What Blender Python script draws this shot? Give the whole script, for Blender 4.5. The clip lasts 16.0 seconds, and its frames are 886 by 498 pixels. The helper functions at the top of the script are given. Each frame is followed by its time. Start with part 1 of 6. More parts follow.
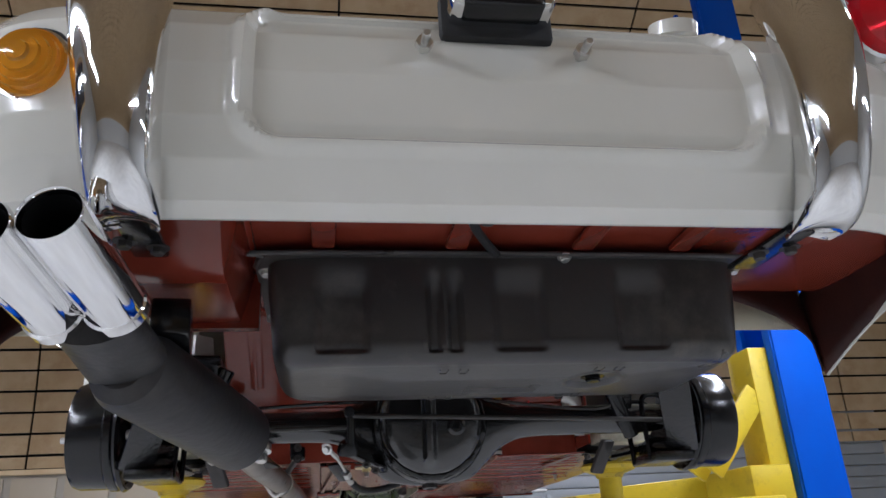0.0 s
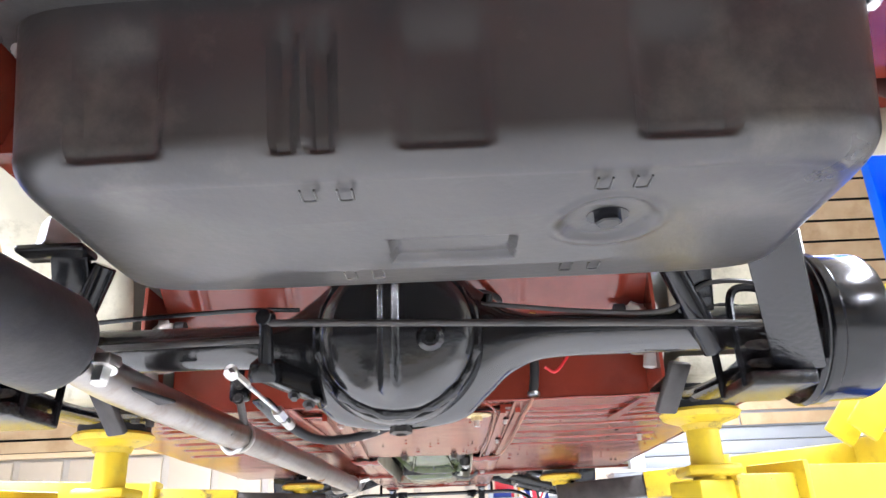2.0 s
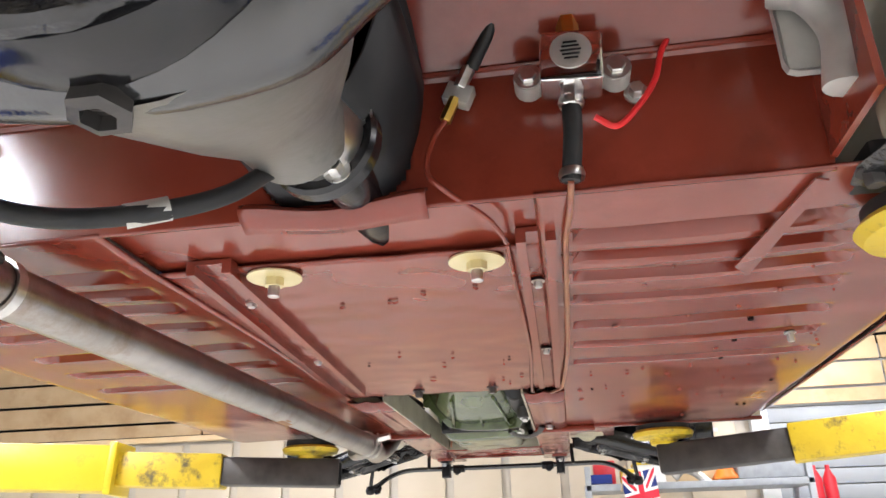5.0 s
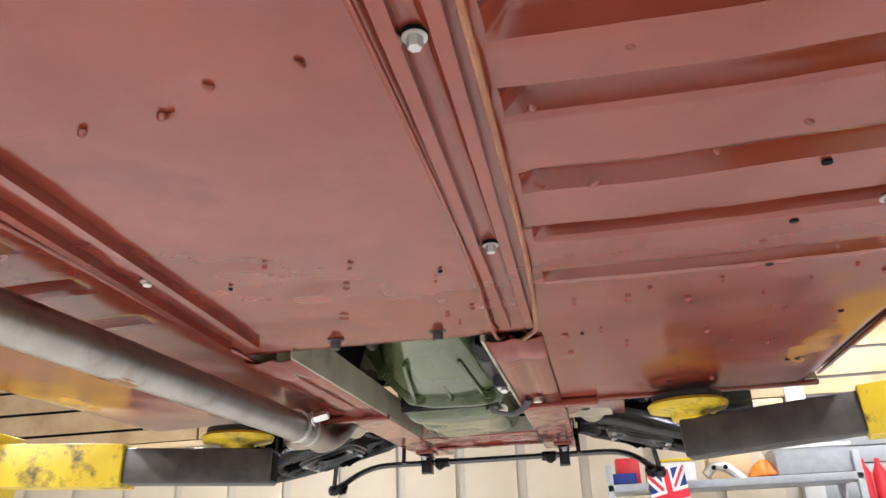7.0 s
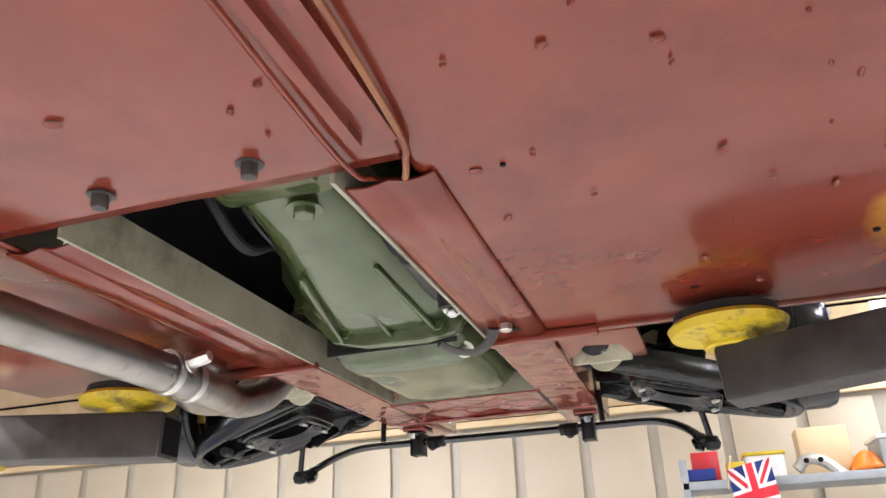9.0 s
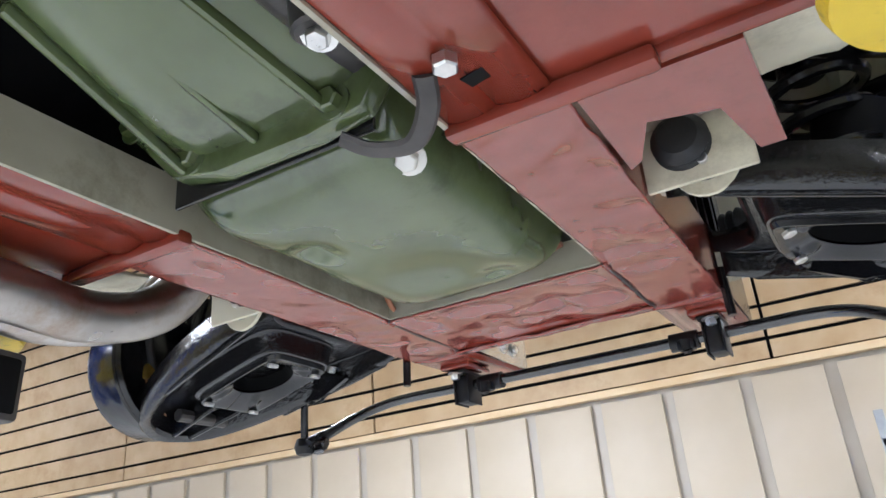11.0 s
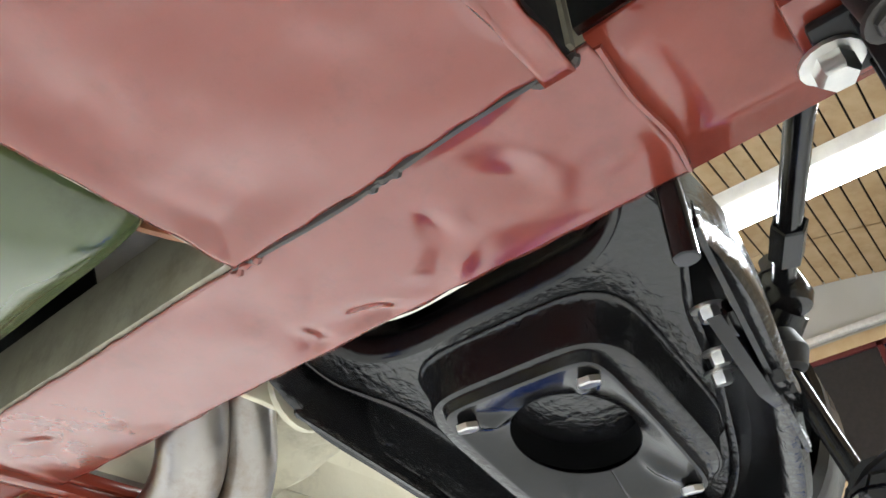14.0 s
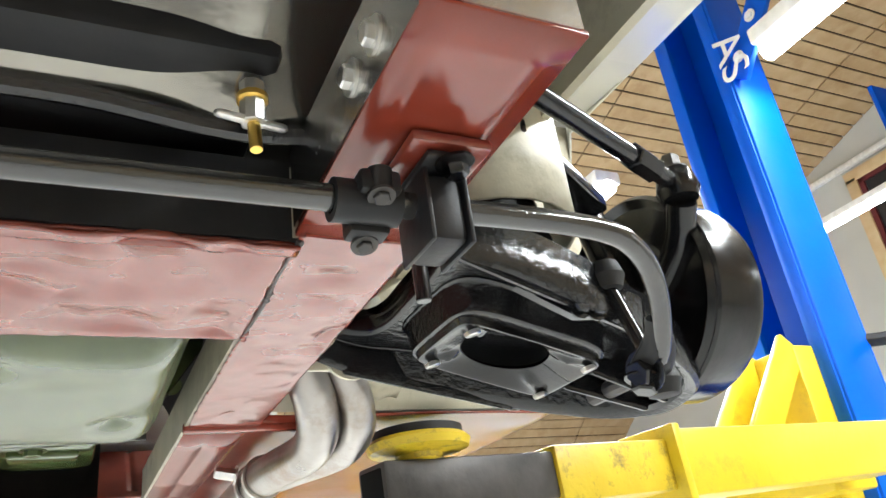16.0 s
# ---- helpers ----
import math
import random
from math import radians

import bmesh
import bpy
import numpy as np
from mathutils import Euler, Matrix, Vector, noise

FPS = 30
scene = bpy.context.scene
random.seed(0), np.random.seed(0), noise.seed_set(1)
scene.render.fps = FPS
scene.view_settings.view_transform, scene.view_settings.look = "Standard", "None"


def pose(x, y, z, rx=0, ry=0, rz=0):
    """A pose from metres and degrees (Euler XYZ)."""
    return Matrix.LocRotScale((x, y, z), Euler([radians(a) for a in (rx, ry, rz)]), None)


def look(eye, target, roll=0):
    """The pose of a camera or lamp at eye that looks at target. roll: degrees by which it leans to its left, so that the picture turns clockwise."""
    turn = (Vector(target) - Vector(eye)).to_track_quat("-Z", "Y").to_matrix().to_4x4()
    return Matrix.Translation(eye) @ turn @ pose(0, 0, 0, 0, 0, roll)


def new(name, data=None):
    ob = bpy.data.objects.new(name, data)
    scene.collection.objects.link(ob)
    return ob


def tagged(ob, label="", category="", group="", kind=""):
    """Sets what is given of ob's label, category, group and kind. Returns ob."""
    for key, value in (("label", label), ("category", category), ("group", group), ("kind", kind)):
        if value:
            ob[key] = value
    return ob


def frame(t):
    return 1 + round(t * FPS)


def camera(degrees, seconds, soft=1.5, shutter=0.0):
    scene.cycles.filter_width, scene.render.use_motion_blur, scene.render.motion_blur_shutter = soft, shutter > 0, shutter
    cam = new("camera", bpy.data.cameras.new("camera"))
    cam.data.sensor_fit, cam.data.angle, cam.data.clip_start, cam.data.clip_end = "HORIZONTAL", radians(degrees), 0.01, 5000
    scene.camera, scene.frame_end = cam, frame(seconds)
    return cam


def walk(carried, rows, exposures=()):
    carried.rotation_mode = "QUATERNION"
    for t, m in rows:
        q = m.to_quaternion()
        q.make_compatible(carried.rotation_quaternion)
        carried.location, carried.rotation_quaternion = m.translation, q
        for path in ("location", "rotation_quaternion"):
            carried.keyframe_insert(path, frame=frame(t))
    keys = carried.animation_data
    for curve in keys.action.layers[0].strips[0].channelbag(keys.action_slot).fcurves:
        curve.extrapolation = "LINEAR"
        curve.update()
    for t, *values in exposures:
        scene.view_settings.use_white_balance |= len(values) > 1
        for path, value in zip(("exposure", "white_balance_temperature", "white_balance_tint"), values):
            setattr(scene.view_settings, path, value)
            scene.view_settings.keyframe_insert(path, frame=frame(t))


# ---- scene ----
cam = camera(60.9, 16.0)
PATH = [
    (0, (-0.196, -0.179, 1.425), (0.111, 1.651, 2.174), -3.1),
    (0.5, (-0.112, -0.001, 1.414), (0.129, 1.834, 2.172), -2.6),
    (1, (-0.058, 0.113, 1.412), (0.114, 1.955, 2.17), -2.3),
    (1.5, (0.018, 0.243, 1.411), (0.103, 2.095, 2.163), -2.2),
    (2, (0.098, 0.371, 1.405), (0.08, 2.233, 2.137), -2.2),
    (2.5, (0.151, 0.489, 1.389), (0.057, 2.352, 2.111), -2.4),
    (3, (0.138, 0.616, 1.381), (-0.003, 2.48, 2.093), -2.4),
    (3.5, (0.07, 0.806, 1.383), (-0.081, 2.67, 2.091), -2.4),
    (4, (0.095, 0.952, 1.378), (-0.083, 2.809, 2.097), -2.5),
    (4.5, (0.179, 1.088, 1.37), (-0.058, 2.931, 2.109), -2.0),
    (4.7, (0.2, 1.12, 1.366), (-0.065, 2.96, 2.102), -1.6),
    (6.8, (0.25, 1.582, 1.372), (-0.077, 3.407, 2.124), -2.1),
    (7, (0.275, 1.643, 1.37), (-0.064, 3.464, 2.125), -2.4),
    (7.5, (0.366, 1.792, 1.367), (-0.035, 3.593, 2.137), -2.8),
    (8, (0.435, 1.897, 1.362), (-0.025, 3.682, 2.139), -3.0),
    (8.5, (0.415, 1.996, 1.356), (-0.098, 3.766, 2.135), -2.6),
    (8.7, (0.387, 2.051, 1.344), (-0.135, 3.816, 2.128), -2.5),
    (10.8, (0.369, 2.697, 1.351), (-0.449, 4.348, 2.128), -4.8),
    (11, (0.352, 2.74, 1.351), (-0.532, 4.353, 2.136), -4.9),
    (11.5, (0.237, 2.89, 1.356), (-0.834, 4.372, 2.167), -5.3),
    (12, (0.147, 3.062, 1.366), (-1.167, 4.301, 2.226), -5.1),
    (12.5, (0.144, 3.314, 1.377), (-1.384, 4.203, 2.313), -5.5),
    (13, (0.062, 3.494, 1.381), (-1.571, 3.915, 2.456), -4.7),
    (13.5, (-0.002, 3.582, 1.434), (-1.564, 3.368, 2.664), -3.0),
    (14, (0.025, 3.735, 1.423), (-1.221, 2.759, 2.646), -2.7),
    (14.5, (0.077, 3.796, 1.390), (-0.968, 2.472, 2.466), -5.8),
    (15, (0.176, 3.870, 1.365), (-0.905, 2.551, 2.410), -8.8),
    (15.5, (0.120, 4.001, 1.377), (-0.900, 2.554, 2.306), -9.1),
    (16, (-0.011, 4.106, 1.408), (-0.871, 2.513, 2.259), -8.2),
]

EXPOSURES = [(0, -0.95, 5600, 14), (0.5, -0.4, 5500, 12), (1.0, 0.3, 5500, 18), (1.5, 1.15, 5100, 16), (2.0, 1.1, 5700, 15), (3.5, 0.65, 6200, 13), (4.5, 0.65, 6150, 13), (7.0, 0.5, 6200, 13), (8.5, 0.55, 6200, 13), (11, 0.55, 5500, 11), (12.5, 0.55, 5300, 7), (13, 0.55, 5200, 5), (13.5, 0.8, 5500, 5), (14.5, 0.72, 6250, 6), (15, 0.86, 6400, 6), (15.5, 0.92, 6500, 6), (16, 0.88, 6050, 5)]
walk(cam, [(t, look(eye, target, roll)) for t, eye, target, roll in PATH], EXPOSURES)

# ---- world ----
world = bpy.data.worlds.new("world")
scene.world = world
world.use_nodes = True
world.node_tree.nodes["Background"].inputs[0].default_value = (0.75, 0.8, 0.9, 1)
world.node_tree.nodes["Background"].inputs[1].default_value = 0.05


# ---- materials ----
def material(name, color, rough=0.5, metal=0.0, second=None, scale=20.0, bump=0.0, bump_scale=60.0, coat=0.0, stain=None, stain_scale=4.0, stain_amount=0.5, spec=0.5):
    m = bpy.data.materials.new(name)
    m.use_nodes = True
    nt = m.node_tree
    b = nt.nodes["Principled BSDF"]
    b.inputs["Roughness"].default_value = rough
    b.inputs["Metallic"].default_value = metal
    b.inputs["Coat Weight"].default_value = coat
    b.inputs["Coat Roughness"].default_value = 0.08
    b.inputs["Specular IOR Level"].default_value = spec
    geo = nt.nodes.new("ShaderNodeTexCoord")
    if second is None:
        second = tuple(min(1, c * 1.18) for c in color)
    n1 = nt.nodes.new("ShaderNodeTexNoise")
    n1.inputs["Scale"].default_value = scale
    n1.inputs["Detail"].default_value = 6
    nt.links.new(geo.outputs["Object"], n1.inputs["Vector"])
    r1 = nt.nodes.new("ShaderNodeValToRGB")
    r1.color_ramp.elements[0].position, r1.color_ramp.elements[1].position = 0.35, 0.65
    r1.color_ramp.elements[0].color, r1.color_ramp.elements[1].color = (*color, 1), (*second, 1)
    nt.links.new(n1.outputs["Fac"], r1.inputs["Fac"])
    out = r1.outputs["Color"]
    if stain is not None:
        n2 = nt.nodes.new("ShaderNodeTexNoise")
        n2.inputs["Scale"].default_value = stain_scale
        n2.inputs["Detail"].default_value = 8
        n2.inputs["Roughness"].default_value = 0.7
        nt.links.new(geo.outputs["Object"], n2.inputs["Vector"])
        r2 = nt.nodes.new("ShaderNodeValToRGB")
        r2.color_ramp.elements[0].position, r2.color_ramp.elements[1].position = 0.52, 0.68
        r2.color_ramp.elements[0].color, r2.color_ramp.elements[1].color = (0, 0, 0, 1), (stain_amount,) * 3 + (1,)
        nt.links.new(n2.outputs["Fac"], r2.inputs["Fac"])
        mix = nt.nodes.new("ShaderNodeMixRGB")
        mix.inputs[2].default_value = (*stain, 1)
        nt.links.new(r2.outputs["Color"], mix.inputs[0])
        nt.links.new(out, mix.inputs[1])
        out = mix.outputs[0]
    nt.links.new(out, b.inputs["Base Color"])
    rr = nt.nodes.new("ShaderNodeMapRange")
    rr.inputs["To Min"].default_value, rr.inputs["To Max"].default_value = max(0, rough * 0.75), min(1, rough * 1.3)
    nt.links.new(n1.outputs["Fac"], rr.inputs["Value"])
    nt.links.new(rr.outputs["Result"], b.inputs["Roughness"])
    if bump:
        n3 = nt.nodes.new("ShaderNodeTexNoise")
        n3.inputs["Scale"].default_value = bump_scale
        n3.inputs["Detail"].default_value = 5
        nt.links.new(geo.outputs["Object"], n3.inputs["Vector"])
        bp = nt.nodes.new("ShaderNodeBump")
        bp.inputs["Strength"].default_value = bump
        bp.inputs["Distance"].default_value = 0.004
        nt.links.new(n3.outputs["Fac"], bp.inputs["Height"])
        nt.links.new(bp.outputs["Normal"], b.inputs["Normal"])
        nt.links.new(bp.outputs["Normal"], b.inputs["Coat Normal"])
    return m


RED = material("red_oxide_paint", (0.165, 0.026, 0.014), 0.17, 0, (0.20, 0.035, 0.02), 9, 0.14, 7, stain=(0.115, 0.016, 0.009), stain_amount=0.7, spec=0.6)
RED_ROUGH = material("red_paint_dented", (0.18, 0.031, 0.019), 0.15, 0, (0.195, 0.036, 0.023), 30, 0.05, 50, stain=(0.10, 0.02, 0.012), stain_scale=40, stain_amount=0.3, spec=0.85, coat=0.1)
WHITE = material("old_english_white", (0.66, 0.65, 0.58), 0.16, 0, (0.69, 0.675, 0.61), 6, 0.02, 30, coat=0.6)
CREAM = material("cream_body_paint", (0.6, 0.56, 0.42), 0.45, 0, (0.5, 0.47, 0.36), 7, 0.2, 50, stain=(0.2, 0.17, 0.11), stain_scale=9, stain_amount=0.6)
TANKM = material("black_tank_paint", (0.028, 0.026, 0.026), 0.3, 0, (0.042, 0.039, 0.037), 6, 0.10, 90, stain=(0.115, 0.104, 0.088), stain_scale=5, stain_amount=0.6, spec=0.6)
BLACK = material("black_chassis_paint", (0.005, 0.005, 0.006), 0.17, 0, (0.009, 0.009, 0.010), 30, 0.10, 60, spec=0.45)
AXLE = material("satin_black_axle_paint", (0.013, 0.013, 0.014), 0.15, 0, (0.019, 0.019, 0.019), 8, 0.12, 130, stain=(0.03, 0.029, 0.027), stain_scale=4, stain_amount=0.4, spec=1.0)
# Red-brown darkened to carry the shade inside the rear wings.
SHADED_WING = material("shaded_wing_brown", (0.03, 0.009, 0.007), 0.5, 0, (0.05, 0.014, 0.010), 12, 0.3, 50, spec=0.3)
BLACK_HAMMER = material("hammered_black_paint", (0.007, 0.007, 0.008), 0.16, 0, (0.011, 0.011, 0.012), 60, 0.35, 150, spec=0.6)
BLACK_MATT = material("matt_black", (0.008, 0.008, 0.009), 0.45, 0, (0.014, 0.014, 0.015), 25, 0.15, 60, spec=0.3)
RUBBER = material("rubber", (0.012, 0.012, 0.013), 0.55, 0, (0.02, 0.02, 0.02), 40, 0.2, 90, spec=0.35)
CHROME = material("chrome", (0.8, 0.8, 0.8), 0.05, 1, (0.85, 0.85, 0.85), 5)
STEEL = material("zinc_bolt", (0.55, 0.55, 0.54), 0.3, 1, (0.7, 0.69, 0.66), 60, 0.2, 80)
PIPE = material("exhaust_steel", (0.30, 0.28, 0.26), 0.3, 1, (0.40, 0.38, 0.36), 14, 0.15, 60, stain=(0.2, 0.13, 0.08), stain_scale=9, stain_amount=0.7)
MUFFLER = material("black_heat_paint", (0.02, 0.019, 0.02), 0.45, 0, (0.03, 0.029, 0.03), 18, 0.2, 80, stain=(0.07, 0.065, 0.06), stain_scale=5, stain_amount=0.4, spec=0.4)
GREEN = material("green_engine_paint", (0.055, 0.074, 0.025), 0.14, 0, (0.075, 0.098, 0.038), 10, 0.05, 25, stain=(0.028, 0.04, 0.012), stain_scale=8, stain_amount=0.7, spec=0.8)
COPPER = material("copper_pipe", (0.5, 0.27, 0.12), 0.35, 1, (0.4, 0.2, 0.09), 30)
BRASS = material("brass", (0.75, 0.5, 0.12), 0.3, 1)
ALU = material("grey_alloy", (0.42, 0.41, 0.38), 0.45, 0.6, (0.55, 0.54, 0.5), 25, 0.3, 60)
REDWIRE = material("red_wire", (0.6, 0.02, 0.02), 0.4)
YELLOW = material("yellow_lift_paint", (0.66, 0.48, 0.012), 0.38, 0, (0.70, 0.53, 0.02), 8, 0.1, 50, stain=(0.45, 0.3, 0.03), stain_scale=16, stain_amount=0.55)
YELLOW_WORN = material("worn_yellow_paint", (0.58, 0.41, 0.015), 0.45, 0, (0.64, 0.47, 0.02), 20, 0.2, 60, stain=(0.05, 0.045, 0.04), stain_scale=22, stain_amount=0.9)
BLUE = material("blue_lift_paint", (0.0, 0.085, 0.6), 0.5, 0, (0.0, 0.1, 0.66), 5, 0.1, 40, spec=0.25)
DARKSTEEL = material("bare_dark_steel", (0.04, 0.037, 0.035), 0.45, 0.4, (0.07, 0.064, 0.06), 25, 0.2, 70)
PINE = material("pine_boards", (0.46, 0.32, 0.17), 0.5, 0, (0.54, 0.40, 0.235), 5, 0.1, 60, stain=(0.33, 0.19, 0.08), stain_scale=3, stain_amount=0.5)
PANEL = material("cream_wall_panel", (0.5, 0.43, 0.32), 0.5, 0, (0.54, 0.47, 0.36), 3, 0.1, 40)
STILE = material("wall_stile", (0.48, 0.44, 0.37), 0.5, 0, (0.52, 0.48, 0.41), 5)
TRIM = material("pine_trim", (0.68, 0.5, 0.28), 0.5, 0, (0.74, 0.58, 0.36), 6, 0.1, 40)
GAP = material("dark_gap", (0.006, 0.006, 0.006), 0.8, spec=0.1)
ZINC = material("zinc_plate", (0.5, 0.49, 0.46), 0.24, 1, (0.42, 0.41, 0.39), 20, 0.15, 60)
GRUBBY = material("grubby_cream_paint", (0.34, 0.315, 0.24), 0.42, 0, (0.26, 0.24, 0.18), 9, 0.15, 50, stain=(0.10, 0.085, 0.055), stain_scale=8, stain_amount=0.75)
PASSIVATED = material("yellow_passivated_washer", (0.62, 0.53, 0.28), 0.35, 0.5, (0.7, 0.62, 0.38), 30)
GREYWALL = material("grey_wall_paint", (0.58, 0.59, 0.58), 0.7, 0, (0.61, 0.62, 0.61), 2)
DOORGREY = material("grey_roller_door", (0.30, 0.32, 0.34), 0.5, 0, (0.33, 0.35, 0.37), 3)
CONCRETE = material("sealed_concrete", (0.62, 0.62, 0.6), 0.4, 0, (0.7, 0.7, 0.68), 1.5, 0.1, 20, stain=(0.42, 0.41, 0.39), stain_scale=0.6, stain_amount=0.3)
MAROON = material("maroon_window_bar", (0.12, 0.02, 0.025), 0.4)
LAMPWHITE = material("lamp_housing", (0.8, 0.8, 0.78), 0.4)
PAINTED_PIPE = material("overpainted_pipe", (0.20, 0.055, 0.03), 0.35, 0.1, (0.3, 0.13, 0.06), 30)
# Metallic grey stands in for bright reflections on the black radiator tank.
TANK_SKIN = material("reflecting_tank_grey", (0.30, 0.285, 0.25), 0.2, 0.9, (0.2, 0.19, 0.17), 6, 0.2, 30)
DUSTY = material("dusty_grey_casting", (0.13, 0.125, 0.115), 0.32, 0.3, (0.2, 0.19, 0.175), 9, 0.12, 60, stain=(0.035, 0.034, 0.033), stain_scale=9, stain_amount=0.7)
ORANGE = material("orange_plastic", (0.8, 0.2, 0.02), 0.4)
WHITEP = material("white_plastic", (0.75, 0.75, 0.74), 0.4)
GREYP = material("grey_plastic", (0.3, 0.32, 0.34), 0.4)
REDP = material("red_plastic", (0.5, 0.02, 0.03), 0.35)
NAVY = material("navy_cloth", (0.01, 0.025, 0.16), 0.8)
CLOTHW = material("white_cloth", (0.75, 0.73, 0.72), 0.8)
CLOTHR = material("red_cloth", (0.6, 0.02, 0.04), 0.8)


def worn_pan():
    """Red oxide with yellow lift-pad paint rubbed into it along the outer edges."""
    m = material("worn_floor_paint", (0.165, 0.026, 0.014), 0.19, 0, (0.20, 0.035, 0.02), 9, 0.16, 7, stain=(0.115, 0.016, 0.009), stain_amount=0.7, spec=0.6)
    nt = m.node_tree
    bsdf = nt.nodes["Principled BSDF"]

    def math_node(kind, p, q=None):
        n = nt.nodes.new("ShaderNodeMath")
        n.operation = kind
        for k, v in enumerate((p, q)):
            if isinstance(v, (int, float)):
                n.inputs[k].default_value = v
            elif v is not None:
                nt.links.new(v, n.inputs[k])
        return n.outputs[0]

    co = nt.nodes.new("ShaderNodeTexCoord").outputs["Object"]
    xyz = nt.nodes.new("ShaderNodeSeparateXYZ")
    nt.links.new(co, xyz.inputs[0])
    nz = nt.nodes.new("ShaderNodeTexNoise")
    nz.inputs["Scale"].default_value, nz.inputs["Detail"].default_value = 14, 8
    nt.links.new(co, nz.inputs["Vector"])
    dx = math_node("DIVIDE", math_node("SUBTRACT", math_node("ABSOLUTE", xyz.outputs[0]), 0.618), 0.042)
    dy = math_node("DIVIDE", math_node("SUBTRACT", xyz.outputs[1], 2.86), 0.22)
    r2 = math_node("ADD", math_node("MULTIPLY", dx, dx), math_node("MULTIPLY", dy, dy))
    f = math_node("ADD", math_node("SUBTRACT", 0.75, r2), math_node("MULTIPLY", math_node("SUBTRACT", nz.outputs["Fac"], 0.5), 3.0))
    fac = math_node("MULTIPLY", math_node("MINIMUM", math_node("MAXIMUM", f, 0.0), 1.0), 0.75)
    mix = nt.nodes.new("ShaderNodeMixRGB")
    mix.inputs[2].default_value = (0.48, 0.24, 0.03, 1)
    nt.links.new(fac, mix.inputs[0])
    nt.links.new(bsdf.inputs["Base Color"].links[0].from_socket, mix.inputs[1])
    nt.links.new(mix.outputs[0], bsdf.inputs["Base Color"])
    return m


PANRED = worn_pan()


def glassy(name, color, rough=0.02, trans=1.0):
    m = material(name, color, rough)
    m.node_tree.nodes["Principled BSDF"].inputs["Transmission Weight"].default_value = trans
    return m


AMBER = glassy("amber_lens", (0.95, 0.36, 0.02), 0.05, 0.6)
REDLENS = glassy("red_lens", (0.7, 0.01, 0.02), 0.05, 0.5)
PANE = material("dark_window_glass", (0.03, 0.03, 0.035), 0.03)


def emitter(name, color, strength):
    m = bpy.data.materials.new(name)
    m.use_nodes = True
    b = m.node_tree.nodes["Principled BSDF"]
    b.inputs["Emission Color"].default_value = (*color, 1)
    b.inputs["Emission Strength"].default_value = strength
    return m


TUBE = emitter("lamp_tube", (1.0, 0.985, 0.96), 14.0)


# ---- mesh helpers ----
def mesh_of(name, bm, mat, smooth=35):
    bm.normal_update()
    me = bpy.data.meshes.new(name)
    bm.to_mesh(me)
    bm.free()
    me.materials.append(mat)
    if smooth:
        me.shade_smooth()
        me.set_sharp_from_angle(angle=radians(smooth))
    return me


def part(name, bm, mat, parent=None, label="", smooth=35, solid=0.0):
    ob = new(name, mesh_of(name, bm, mat, smooth))
    if solid:
        md = ob.modifiers.new("thickness", "SOLIDIFY")
        md.thickness, md.offset = solid, 0
    if parent is not None:
        ob.parent = parent
        m = Matrix.Translation(-Vector(parent.location)) if parent.parent is None else Matrix.Identity(4)
        ob.matrix_parent_inverse = m
    if label:
        tagged(ob, label)
    return ob


def thing(name, place, label, category, group="", kind=""):
    ob = new(name)
    ob.location = place
    return tagged(ob, label, category, group, kind)


def structure(name, bm, mat, label, category, smooth=35, solid=0.0):
    return tagged(part(name, bm, mat, None, "", smooth, solid), label, category, kind="structure")


def add_box(bm, c, size, rot=None, bevel=0.0):
    m = Matrix.Translation(c) @ (rot.to_4x4() if rot else Matrix.Identity(4)) @ Matrix.Diagonal((*size, 1))
    r = bmesh.ops.create_cube(bm, size=1.0, matrix=m)
    if bevel:
        es = list({e for v in r["verts"] for e in v.link_edges})
        bmesh.ops.bevel(bm, geom=es, offset=bevel, segments=2, affect="EDGES", profile=0.5)
    return bm


def box(c, size, rot=None, bevel=0.0):
    return add_box(bmesh.new(), c, size, rot, bevel)


def span(lo, hi, bevel=0.0):
    c = [(a + b) / 2 for a, b in zip(lo, hi)]
    return box(c, [abs(b - a) for a, b in zip(lo, hi)], None, bevel)


def beam(a, b, w, h, bevel=0.004):
    """A bar of width w and height h from a to b."""
    a, b = Vector(a), Vector(b)
    d = b - a
    q = d.to_track_quat("Y", "Z").to_matrix()
    return box((a + b) / 2, (w, d.length, h), q, bevel)


def add_lathe(bm, profile, origin, axis, seg=32):
    """Revolves (radius, height) pairs round the axis from origin."""
    q = Vector(axis).normalized().to_track_quat("Z", "Y").to_matrix()
    o = Vector(origin)
    rings = []
    for r, h in profile:
        if r < 1e-6:
            rings.append([bm.verts.new(o + q @ Vector((0, 0, h)))])
        else:
            rings.append([bm.verts.new(o + q @ Vector((r * math.cos(2 * math.pi * k / seg), r * math.sin(2 * math.pi * k / seg), h))) for k in range(seg)])
    for a, b in zip(rings, rings[1:]):
        for k in range(seg):
            k2 = (k + 1) % seg
            if len(a) == 1 and len(b) == 1:
                continue
            if len(a) == 1:
                bm.faces.new((a[0], b[k], b[k2]))
            elif len(b) == 1:
                bm.faces.new((a[k2], a[k], b[0]))
            else:
                bm.faces.new((a[k], b[k], b[k2], a[k2]))
    bmesh.ops.recalc_face_normals(bm, faces=bm.faces)
    return bm


def lathe(profile, origin, axis, seg=32):
    return add_lathe(bmesh.new(), profile, origin, axis, seg)


